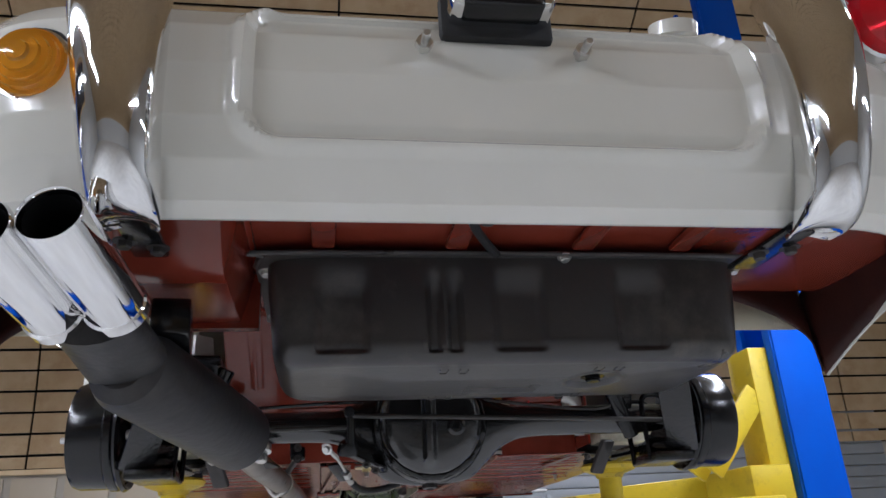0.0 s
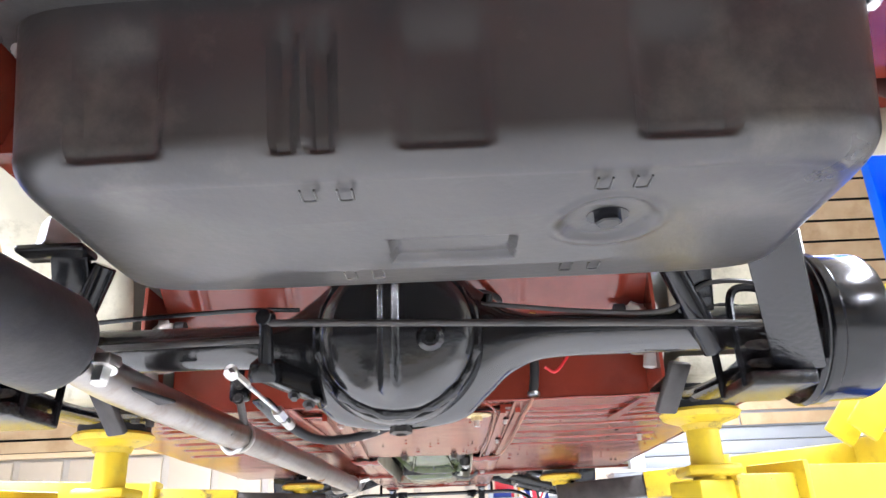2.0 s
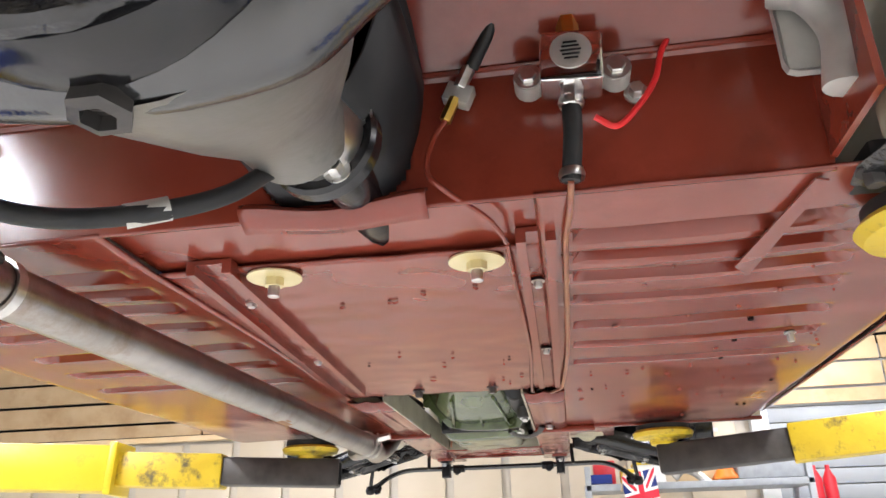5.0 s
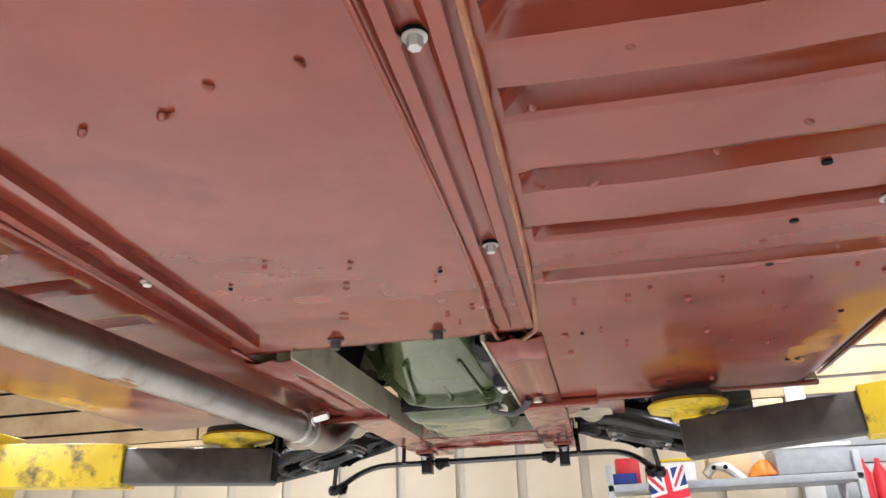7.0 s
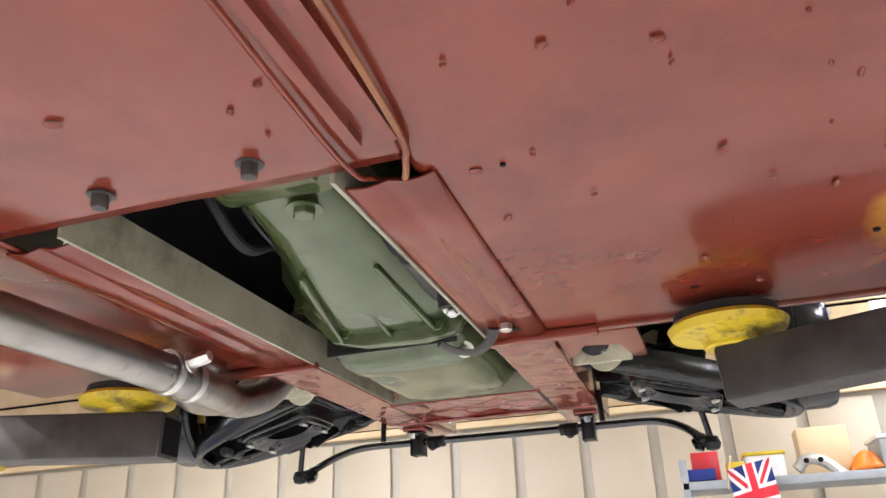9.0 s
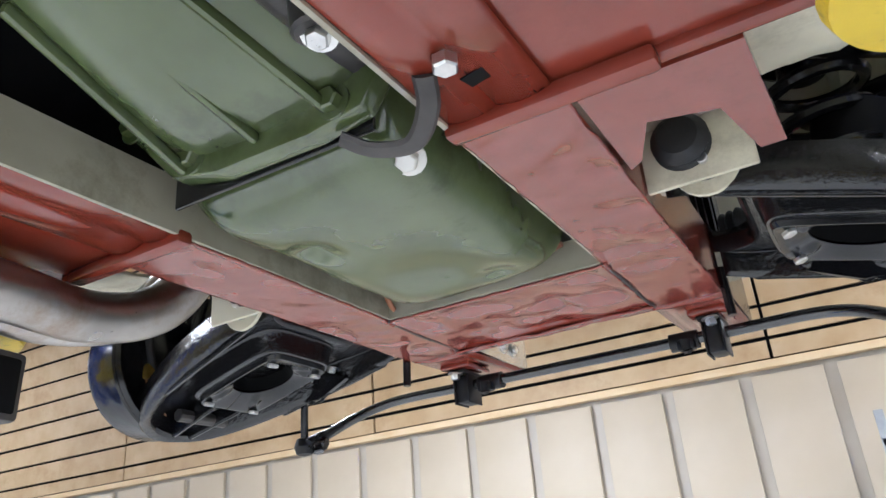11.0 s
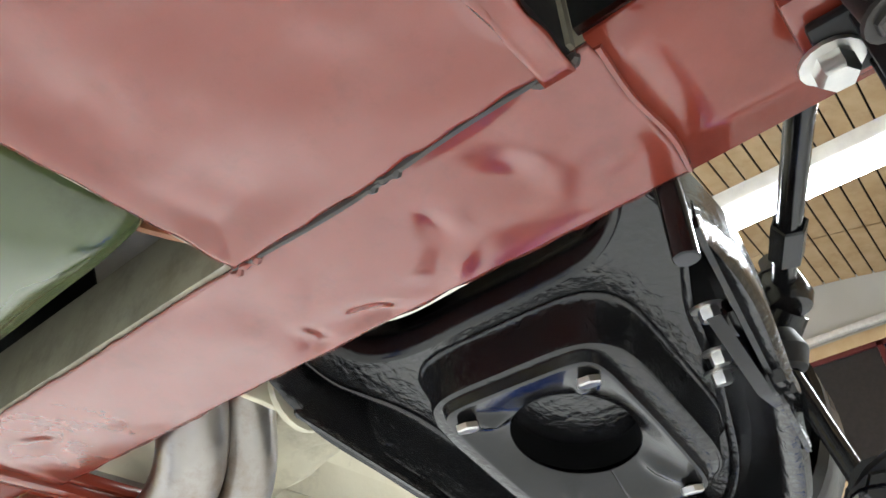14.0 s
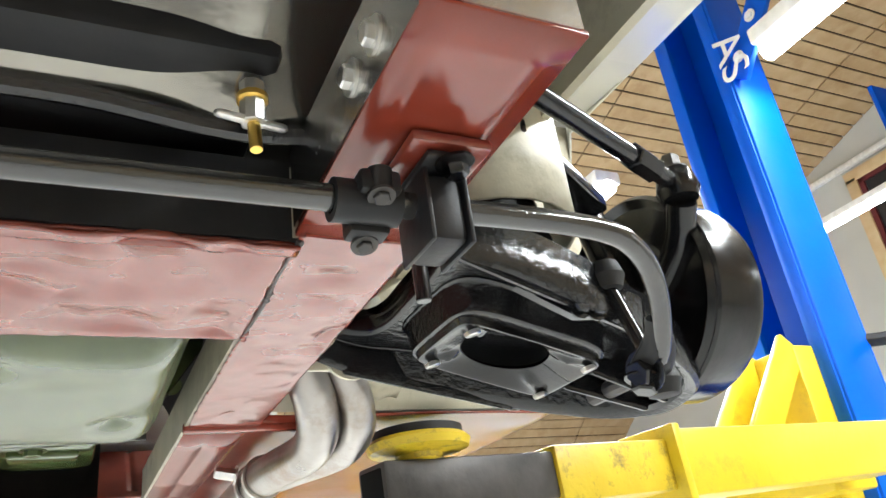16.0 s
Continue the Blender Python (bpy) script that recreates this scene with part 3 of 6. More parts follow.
for k in range(70):
    x, y = rng.uniform(-0.10, 0.62), rng.uniform(1.95, 3.1)
    if (y > 2.6 and x < 0.24) or 0.17 < x < 0.24:
        continue
    if blob_mesh is None:
        blob_mesh = mesh_of("paint_run", lathe([(0.0045, 0.0012), (0.0036, -0.0006), (0.0018, -0.0016), (0, -0.0019)], (0, 0, 0), (0, 0, 1), 10), RED)
    run = new("paint_run", blob_mesh)
    run.parent = car
    r = rng.uniform(0.3, 0.85)
    run.matrix_parent_inverse = Matrix.Translation(-Vector(car.location))
    run.matrix_basis = Matrix.Translation((x, y, pan_z - 0.0035)) @ Matrix.Rotation(rng.uniform(0, 3), 4, "Z") @ Matrix.Diagonal((r * rng.uniform(1, 2.2), r, 1, 1))
# sills, front edge of the pan and the toe board
for s in (-1, 1):
    part("sill", surface(lambda u, v: (s * (0.70 + 0.045 * math.sin(v * math.pi / 2)), lerp(1.76, 3.17, u), 1.664 + 0.09 * (1 - math.cos(v * math.pi / 2))), 8, 10), RED, car, "red-brown sill edge", solid=0.003)
    part("toe_board", surface(lambda u, v: (s * lerp(0.225, 0.70, u), lerp(3.172, 3.24, v), lerp(1.655, 1.83, v)), 10, 6), CREAM, car, "cream wheel-arch face of the toe board", solid=0.003)
    part("toe_lip", span((s * 0.21, 3.158, 1.642), (s * (0.70 if s > 0 else 0.31), 3.172, 1.652), 0.003), RED, car)
# Matt black bulkhead: the engine bay's shade is put into its colour.
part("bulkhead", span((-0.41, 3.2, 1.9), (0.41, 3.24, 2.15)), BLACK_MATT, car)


# front box rails and crossmember with dents
def dents_of(seed, x0, x1, y0, y1, n, size):
    """Round and oval dents scattered over a plate: centre, half axes, turn, depth."""
    rng = random.Random(seed)
    out = []
    for k in range(n):
        a = rng.uniform(size * 0.35, size)
        out.append((rng.uniform(min(x0, x1), max(x0, x1)), rng.uniform(y0, y1), a, a * rng.uniform(0.4, 0.9), rng.uniform(0, math.pi), rng.choice((1, 1, 1, -0.6)) * a * rng.uniform(0.09, 0.2)))
    return out


def dented(x0, x1, y0, y1, z, amp, nu, nv, slope=0.0, n=30, size=0.03, seed=5):
    """A plate knocked about by dents, with nibbled edges."""
    dents = dents_of(seed, x0, x1, y0, y1, n, size)

    def f(u, v):
        x, y = lerp(x0, x1, u), lerp(y0, y1, v)
        e = min(u, 1 - u, v, 1 - v)
        h = 0.0
        for cx, cy, a, b, t, d in dents:
            dx, dy = x - cx, y - cy
            p, q = (dx * math.cos(t) + dy * math.sin(t)) / a, (dy * math.cos(t) - dx * math.sin(t)) / b
            r = p * p + q * q
            if r < 9:
                h += d * math.exp(-r * (1 + 0.5 * math.tanh(p)))
        h += amp * 0.35 * noise.noise((x * 11, y * 13, seed)) + amp * 0.1 * noise.noise((x * 45, y * 45, seed))
        edge = 0.002 * noise.noise((x * 60, y * 60, 1)) if e < 0.02 else 0
        return (x + edge, y + edge, z + slope * (y - y0) + h * step(0, 0.10, e))
    return surface(f, nu, nv)


def front_rail(s):
    bm = dented(s * 0.139, s * 0.224, 3.16, 3.675, 1.640, 0.004, 40, 200, n=14, size=0.026, seed=8 + s)
    r = part("front_rail", bm, RED_ROUGH, car, "dented red-brown chassis rail", solid=0.003)
    part("rail_side", span((s * 0.136, 2.64, 1.641), (s * 0.140, 3.67, 1.695)), GRUBBY, r, "grubby cream inner face")
    part("nose_side", span((s * 0.136, 3.672, 1.647), (s * 0.140, 3.885, 1.705)), ZINC, r, "bare zinc inner face of the nose")
    for y in (3.80, 3.835):
        part("bolt", bolt((s * 0.136, y, 1.672), (-s, 0, 0), 0.007, 0.007), STEEL, r)
    part("rail_side", span((s * 0.219, 3.17, 1.643), (s * 0.223, 3.67, 1.73)), RED, r)
    part("nose_side", span((s * 0.222, 3.67, 1.648), (s * 0.226, 3.885, 1.73)), BLACK, r)
    part("rail_nose", surface(lambda u, v: (s * lerp(0.136, 0.224, u), lerp(3.675, 3.89, v), lerp(1.641, 1.648, v)), 4, 8), RED, r, "smooth red-brown rail nose", solid=0.004)
    part("nose_end", span((s * 0.136, 3.884, 1.650), (s * 0.224, 3.888, 1.73)), ZINC, r, "bare metal cut end of the rail")
    part("weld_seam", tube([(s * 0.142, 3.677, 1.639), (s * 0.17, 3.675, 1.6395), (s * 0.2, 3.677, 1.639), (s * 0.224, 3.674, 1.6395)], 0.0018, 6), RED_ROUGH, r)
    part("weld_seam", tube([(s * 0.139, 3.48, 1.6385), (s * 0.141, 3.55, 1.6375), (s * 0.139, 3.62, 1.638), (s * 0.14, 3.67, 1.638)], 0.002, 6), DARKSTEEL, r)
    part("rail_joint", span((s * 0.135, 3.15, 1.634), (s * 0.29, 3.168, 1.648), 0.004), RED, r)
    part("rail_rear", surface(lambda u, v: (s * lerp(0.138, 0.22, u), lerp(2.66, 3.16, v), 1.646 - 0.004 * abs(math.sin(u * math.pi * 2))), 16, 4), RED, r, "pressed rear end of the rail", solid=0.003)
    part("tow_tube", rod((s * 0.229, 3.662, 1.665), (s * 0.231, 3.660, 1.603), 0.0058, 16), BLACK, r, "short black tube")
    return r


for s in (-1, 1):
    rail = front_rail(s)
    for y0 in (3.487, 3.575, 3.66):
        part("weld_bead", tube([(s * (0.1405 + 0.0012 * math.sin(k * 2.1)), y0 - 0.010 + k * 0.004, 1.6376) for k in range(6)], lambda t: 0.0014 + 0.0014 * math.sin(9 * t) ** 2, 7, 3), DARKSTEEL if y0 > 3.5 else RED_ROUGH, rail, "lumpy weld bead")
cross = part("crossmember", dented(-0.138, 0.138, 3.482, 3.665, 1.638, 0.006, 150, 100, n=34, size=0.034, seed=12), RED_ROUGH, car, "badly dented red-brown crossmember", solid=0.003)
part("cross_lip", dented(-0.141, 0.141, 3.655, 3.668, 1.634, 0.002, 60, 6), RED_ROUGH, cross, solid=0.003)
part("cross_rear", span((-0.136, 3.478, 1.640), (0.136, 3.484, 1.675)), GRUBBY, cross)
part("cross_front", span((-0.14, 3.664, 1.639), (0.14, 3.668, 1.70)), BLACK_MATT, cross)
# outrigger beside the right rail
part("outrigger", sheet([(0.228, 3.175), (0.34, 3.175), (0.345, 3.33), (0.325, 3.33), (0.31, 3.25), (0.26, 3.235), (0.24, 3.29), (0.228, 3.30)], 1.642, thick=0.012), RED_ROUGH, car, "cut red-brown jacking bracket")
for s in (-1, 1):
    part("wishbone_mount", span((s * 0.224, 3.38, 1.66), (s * 0.25, 3.42, 1.73), 0.01), CREAM, car, "cream wishbone bracket")
    part("bush", lathe([(0, 0), (0.024, 0), (0.026, 0.006), (0.018, 0.016), (0.009, 0.018), (0, 0.018)], (s * 0.262, 3.360, 1.685), (0, -1, 0), 20), RUBBER, car)
    part("spring_tower", surface(lambda u, v: (s * (0.36 - 0.10 * math.cos(u * math.pi)), 3.52 + 0.11 * math.sin(u * math.pi) * (1 if v < 2 else 1), lerp(1.72, 1.95, v)), 12, 4), CREAM, car, solid=0.004)

# engine and gearbox
def bellhousing():
    """Bell with a flattened bottom, narrowing to the gearbox at its rear."""
    bm = bmesh.new()
    add_lathe(bm, [(0, 0), (0.06, 0), (0.078, 0.04), (0.088, 0.12), (0.10, 0.18), (0.12, 0.25), (0.14, 0.32), (0.146, 0.365)], (0.01, 2.735, 1.785), (0, 1, 0), 56)
    for v in bm.verts:
        floor_z = lerp(1.70, 1.652, step(2.80, 3.05, v.co.y))
        if v.co.z < floor_z + 0.02:
            d = floor_z + 0.02 - v.co.z
            v.co.z = floor_z + 0.02 - 0.02 * (1 - math.exp(-d / 0.02))
        if v.co.y > 2.85:
            v.co.z += 0.006 * math.exp(-((v.co.x - 0.015) / 0.008) ** 2 - ((v.co.y - 3.03) / 0.01) ** 2)
    return bm


gearbox = part("gearbox", bellhousing(), GREEN, car, "olive-green painted gearbox bellhousing")
part("rear_casing", span((-0.055, 2.60, 1.712), (0.10, 2.78, 1.90), 0.012), GREEN, gearbox)
part("casing_step", span((-0.03, 2.64, 1.703), (0.075, 2.74, 1.716), 0.005), GREEN, gearbox)
ring = bmesh.new()
pts = [(-0.175, 1.85), (-0.165, 1.76), (-0.125, 1.70), (-0.078, 1.651), (-0.03, 1.640), (0.06, 1.638), (0.105, 1.644), (0.145, 1.70), (0.165, 1.76), (0.17, 1.85)]
fr_ = [[ring.verts.new((x, y, z)) for x, z in pts] for y in (3.092, 3.112)]
ring.faces.new(fr_[0])
ring.faces.new(fr_[1][::-1])
for k in range(len(pts)):
    k2 = (k + 1) % len(pts)
    ring.faces.new((fr_[0][k2], fr_[0][k], fr_[1][k], fr_[1][k2]))
bmesh.ops.recalc_face_normals(ring, faces=ring.faces)
bmesh.ops.bevel(ring, geom=list(ring.edges), offset=0.003, segments=2, affect="EDGES", profile=0.5)
part("bell_flange", ring, GREEN, gearbox, "olive-green bolted flange")
part("mount_plate", span((-0.098, 3.114, 1.638), (0.10, 3.118, 1.75), 0.001), BLACK, gearbox, "thin black engine plate")
for x, z, y in ((-0.055, 1.660, 3.092), (0.083, 1.655, 3.092), (-0.128, 1.715, 3.092), (0.142, 1.72, 3.092)):
    part("bolt", bolt((x, y, z), (0, -1, 0), 0.009, 0.010), GREEN, gearbox)
for x0, x1 in ((-0.045, -0.062), (0.055, 0.078), (0.005, 0.012), (0.09, 0.125)):
    part("rib", beam((x0, 2.93, 1.690 if x0 < 0.08 else 1.72), (x1, 3.092, 1.652 if x0 < 0.08 else 1.70), 0.008, 0.012), GREEN, gearbox)
part("bracket_bolt", bolt((0.121, 3.03, 1.655), (0, -0.4, -1), 0.008, 0.009), STEEL, gearbox)
part("bolt_lug", rod((0.121, 3.028, 1.685), (0.121, 3.032, 1.656), 0.019, 20), DARKSTEEL, gearbox)
part("gear_hose", tube([(-0.13, 2.75, 1.85), (-0.095, 2.80, 1.75), (-0.085, 2.86, 1.71), (-0.10, 2.95, 1.75)], 0.007, 10), RUBBER, gearbox, "black hose beside the gearbox")
part("clutch_cable", tube([(-0.08, 2.70, 1.88), (-0.075, 2.83, 1.76), (-0.085, 2.93, 1.74), (-0.11, 3.05, 1.76)], 0.005, 10), BLACK, gearbox)
# Black shell added to block stray light and deepen the gearbox opening's shade.
part("tunnel_shell", surface(lambda u, v: (0.0 + 0.215 * math.cos(math.pi * u), lerp(2.56, 3.19, v), 1.70 + 0.24 * math.sin(math.pi * u)), 24, 4), BLACK_MATT, car, "black shell added to darken the gearbox opening", solid=0.003)
part("drain_plug", bolt((0.035, 2.785, 1.704), (0, 0, -1), 0.013, 0.01), GREEN, gearbox)
part("slave_cylinder", rod((0.105, 2.93, 1.70), (0.10, 3.12, 1.69), 0.02, 18), DARKSTEEL, gearbox)
part("slave_boot", lathe([(0.012, 0), (0.022, 0.01), (0.014, 0.02), (0.024, 0.03), (0.015, 0.04), (0.022, 0.05)], (0.106, 2.87, 1.705), (0, 1, 0), 16), RUBBER, gearbox)


def sump(u, v):
    """Pressed oil pan with rounded sides, deepest at its rear."""
    p, q = math.sin(math.pi * (u - 0.5)), math.sin(math.pi * (v - 0.5))
    x, y = 0.112 * p, 3.298 + 0.178 * q
    side = (1 - abs(p) ** 7) ** 0.42 * (1 - abs(q) ** 9) ** 0.42
    depth = lerp(0.102, 0.088, v) * side
    d = 0.004 * noise.noise((x * 10, y * 10, 5)) * side + 0.010 * math.exp(-((x + 0.055) / 0.018) ** 2 - ((y - 3.24) / 0.018) ** 2) + 0.006 * math.exp(-((x - 0.05) / 0.02) ** 2 - ((y - 3.41) / 0.02) ** 2)
    lip = 0.006 * math.exp(-((side - 0.25) / 0.12) ** 2)
    return (x * (1 + lip), y, 1.722 - depth + d)


oil = part("oil_pan", surface(sump, 80, 80), GREEN, car, "olive-green pressed steel oil sump", solid=0.003)
part("sump_plug", bolt((0.096, 3.165, 1.640), (0.1, -0.8, -1), 0.0095, 0.010), ALU, oil)
# Black box and top sheet added to give the engine bay its darkness.
part("engine_block", span((-0.115, 3.182, 1.72), (0.115, 3.75, 2.0), 0.01), BLACK_MATT, car, "engine block box, painted matt black for shade")
part("engine_bay_blackout", span((-0.4, 3.2, 2.12), (0.4, 4.3, 2.13)), BLACK_MATT, car)
part("ground_strap", tube([(0.160, 3.085, 1.640), (0.150, 3.105, 1.630), (0.125, 3.125, 1.622), (0.095, 3.120, 1.626), (0.078, 3.105, 1.634)], 0.008, 8, flat=0.5), DARKSTEEL, car, "braided earth strap")
part("strap_bolt", bolt((0.178, 3.08, 1.643), (0, 0, -1), 0.009, 0.011, False), STEEL, car)
part("rail_slot", sheet([(0.175, 3.105), (0.198, 3.10), (0.2, 3.112), (0.178, 3.117)], 1.641, thick=0.001), GAP, car)
part("copper_pipe", tube([(-0.1, 3.42, 1.68), (-0.125, 3.46, 1.66), (-0.12, 3.49, 1.648), (-0.05, 3.5, 1.66), (0.1, 3.47, 1.67)], 0.0035, 8), PAINTED_PIPE, car, "brown brake pipe")

# radiator and front apron
rad = part("radiator", span((-0.21, 3.90, 1.74), (0.21, 3.95, 2.1)), BLACK, car, "black radiator with fins")
for k in range(42):
    part("fin", span((-0.205 + k * 0.01, 3.893, 1.79), (-0.2035 + k * 0.01, 3.902, 2.1)), DARKSTEEL, rad)
part("radiator_tank", surface(lambda u, v: (lerp(-0.20, 0.20, u), lerp(3.70, 3.90, v), 1.712 + 0.022 * math.sin(math.pi * min(1, v * 1.2)) + 0.055 * v + 0.008 * math.sin(9 * u) * v - 0.014 * math.exp(-((u - 0.26) / 0.09) ** 2) * (1 - v)), 50, 24), TANK_SKIN, rad, "bottom tank, metallic grey in place of reflections on black paint", solid=0.004)
part("tank_seam", tube([(-0.20, 3.702, 1.712), (-0.1, 3.70, 1.698), (0.0, 3.70, 1.708), (0.1, 3.70, 1.708), (0.20, 3.702, 1.712)], 0.007, 8), BLACK_HAMMER, rad)
tap = part("drain_tap", rod((-0.098, 3.728, 1.69), (-0.099, 3.731, 1.664), 0.004, 12), BRASS, car, "brass radiator drain tap")
part("tap_body", rod((-0.098, 3.728, 1.715), (-0.098, 3.728, 1.684), 0.008, 8), STEEL, tap)
part("tap_wing", beam((-0.12, 3.725, 1.686), (-0.074, 3.733, 1.686), 0.007, 0.006), STEEL, tap)
part("tap_collar", rod((-0.098, 3.728, 1.706), (-0.098, 3.728, 1.700), 0.010, 12), BRASS, tap)
part("front_apron", surface(lambda u, v: (lerp(-0.33, 0.33, u), 4.08 + 0.2 * v, 1.78 + 0.3 * v), 20, 6), CREAM, car, solid=0.004)


# ---- fuel tank ----
def tank_body():
    """Pressed lower half of the tank, with sunk bays in its rear face and marks in its base."""
    X0, X1, Y0, Y1 = -0.287, 0.482, 0.885, 1.232

    def f(u, v):
        # v runs from the flange down the wall to the middle of the base
        ang = u * 2 * math.pi
        c, s = math.cos(ang), math.sin(ang)
        n = 9.0
        k = (abs(c) ** n + abs(s) ** n) ** (-1 / n)
        inset = 0.0
        if v < 0.4:
            t = v / 0.4
            z = lerp(1.848, 1.722, t)
            inset = 0.012 * t
            r = 1.0
        elif v < 0.6:
            t = (v - 0.4) / 0.2 * math.pi / 2
            z = 1.722 - 0.034 * math.sin(t)
            inset = 0.012 + 0.034 * (1 - math.cos(t))
            r = 1.0
        else:
            t = (v - 0.6) / 0.4
            z = 1.688 - 0.008 * min(1, t * 2)
            inset = 0.046
            r = 1 - t
        hx, hy = (X1 - X0) / 2 - inset, (Y1 - Y0) / 2 - inset
        x = (X0 + X1) / 2 + hx * k * c * r
        y = (Y0 + Y1) / 2 + hy * k * s * r
        if v < 0.5 and s < -0.3 and y < Y0 + 0.06:
            for x0, w in ((-0.171, 0.036), (0.098, 0.037), (0.294, 0.037)):
                y += 0.010 * step(-w - 0.007, -w + 0.007, x - x0) * (1 - step(w - 0.007, w + 0.007, x - x0)) * step(0.02, 0.2, v) * (1 - step(0.44, 0.49, v))
            for x0 in (-0.033, -0.002):
                y += 0.011 * math.exp(-((x - x0) / 0.010) ** 4) * step(0.02, 0.2, v) * (1 - step(0.45, 0.49, v))
        if v > 0.6:
            d = math.hypot(x - 0.247, y - 1.02)
            z += 0.007 * (1 - step(0.038, 0.048, d)) - 0.0015 * math.exp(-((d - 0.052) / 0.004) ** 2)
            dx, dy = abs(x - 0.101) - 0.062, abs(y - 1.072) - 0.031
            z += 0.0075 * (1 - step(-0.007, 0.002, max(dx, dy))) * lerp(1.0, 0.35, step(1.05, 1.04, y))
        return (x, y, z)
    bm = surface(f, 480, 200)
    bmesh.ops.remove_doubles(bm, verts=bm.verts, dist=0.00005)
    bmesh.ops.recalc_face_normals(bm, faces=bm.faces)
    return bm


tank = part("fuel_tank", tank_body(), TANKM, car, "satin black pressed steel fuel tank, dusty base")
flange = [(-0.303, 0.93), (-0.29, 0.887), (-0.25, 0.87), (0.43, 0.87), (0.478, 0.887), (0.492, 0.93), (0.492, 1.21), (0.46, 1.25), (-0.28, 1.25), (-0.303, 1.22)]
part("flange", sheet(flange, 1.846, thick=0.006), TANKM, tank, "flat black mounting flange")
part("flange_rim", tube([(x, y, 1.847) for x, y in flange[:1] + flange[1:6]], 0.004, 8, 4), TANKM, tank)
for x, y in ((-0.288, 0.945), (0.172, 0.874), (0.482, 0.925), (-0.288, 1.18)):
    part("bolt", bolt((x, y, 1.845), (0, -0.25, -1), 0.0075, 0.009), STEEL, tank)
part("drain_plug", bolt((0.247, 1.02, 1.688), (0, 0, -1), 0.013, 0.010), BLACK, tank)
for x, y in ((-0.018, 0.940), (0.013, 0.941), (0.229, 0.940), (0.261, 0.939), (-0.01, 1.14), (0.02, 1.14), (0.222, 1.14), (0.252, 1.14)):
    part("stud_mark", tube([(x - 0.006, y - 0.011, 1.681), (x - 0.006, y + 0.003, 1.6805), (x - 0.005, y + 0.008, 1.680), (x + 0.005, y + 0.008, 1.680), (x + 0.006, y + 0.003, 1.6805), (x + 0.006, y - 0.011, 1.681)], 0.0011, 6, 2), TANKM, tank)
part("breather_hose", tube([(0.0, 0.70, 1.85), (0.0, 0.73, 1.835), (0.03, 0.80, 1.838), (0.06, 0.86, 1.842)], 0.007, 8), RUBBER, car, "black breather hose")
part("wire_tail", tube([(0.0, 0.70, 1.845), (0.005, 0.715, 1.832), (0.02, 0.72, 1.83), (0.03, 0.715, 1.838)], 0.004, 6), BLACK, car)

# ---- rear bumper, lamps, plate lamp ----
horn_line = smooth_path([(0, 0.600, 1.784), (0, 0.575, 1.771), (0, 0.549, 1.777), (0, 0.527, 1.81), (0, 0.512, 1.86), (0, 0.505, 1.93), (0, 0.507, 2.01), (0, 0.53, 2.10)], 10)
for s in (-1, 1):
    dx = s * 0.408

    def horn(u, v, s=s, dx=dx):
        """Overrider: a bulbous upright blade curling under the tail."""
        line = horn_line
        k = min(len(line) - 1.001, u * (len(line) - 1))
        p = line[int(k)].lerp(line[int(k) + 1], k - int(k))
        y, z = p.y, p.z
        w = on_line([(0, 0.016), (0.03, 0.021), (0.06, 0.025), (0.12, 0.030), (0.2, 0.033), (0.6, 0.042), (1, 0.06)], u)
        a = lerp(-0.15, 1.15, v) * math.pi
        off = s * 0.05 * max(0, u - 0.35) ** 1.5
        return (dx + off + w * math.cos(a), y + 0.035 - 0.045 * max(-0.6, math.sin(a)) * step(-0.25, 0.4, u), z)

    b = part("overrider", surface(horn, 60, 30), CHROME, car, "polished chrome overrider curling under the tail", smooth=60, solid=0.003)
    part("bumper_bracket", beam((dx, 0.585, 1.788), (dx + s * 0.01, 0.80, 1.80), 0.045, 0.008), BLACK, b)
    part("bolt", bolt((s * 0.40, 0.72, 1.792), (0, 0, -1), 0.009, 0.010), DARKSTEEL, b)
    part("bolt", bolt((s * 0.435, 0.70, 1.792), (0, 0, -1), 0.009, 0.010), DARKSTEEL, b)
    part("quarter_bumper", tube([(dx + s * 0.03, 0.54, 2.14), (dx + s * 0.2, 0.60, 2.13), (dx + s * 0.36, 0.85, 2.12)], 0.04, 16), CHROME, car, "chrome quarter bumper", smooth=60)

ind = part("indicator", lathe([(0, 0), (0.048, 0), (0.05, 0.006), (0.046, 0.010), (0, 0.010)], (-0.515, 0.578, 1.945), (-0.12, -1, -0.12), 36), RUBBER, car, "round amber indicator with ribbed lens")
part("rim", lathe([(0.046, 0.008), (0.044, 0.016), (0.038, 0.016)], (-0.515, 0.578, 1.945), (-0.12, -1, -0.12), 36), CHROME, ind)
part("lens", lathe([(0.041, 0.012), (0.040, 0.022), (0.036, 0.023), (0.035, 0.030), (0.030, 0.031), (0.029, 0.037), (0.022, 0.038), (0.021, 0.043), (0.013, 0.044), (0.011, 0.048), (0, 0.049)], (-0.515, 0.578, 1.945), (-0.12, -1, -0.12), 36), AMBER, ind, "amber stepped glass lens")
tl = part("tail_lamp", lathe([(0, 0), (0.055, 0), (0.055, 0.01), (0.05, 0.03), (0.03, 0.045), (0, 0.05)], (0.56, 0.58, 2.085), (0.1, -1, -0.2), 32), REDLENS, car, "red tail lamp lens")
part("rim", lathe([(0.06, -0.005), (0.06, 0.012), (0.055, 0.014)], (0.56, 0.58, 2.085), (0.1, -1, -0.2), 32), CHROME, tl)
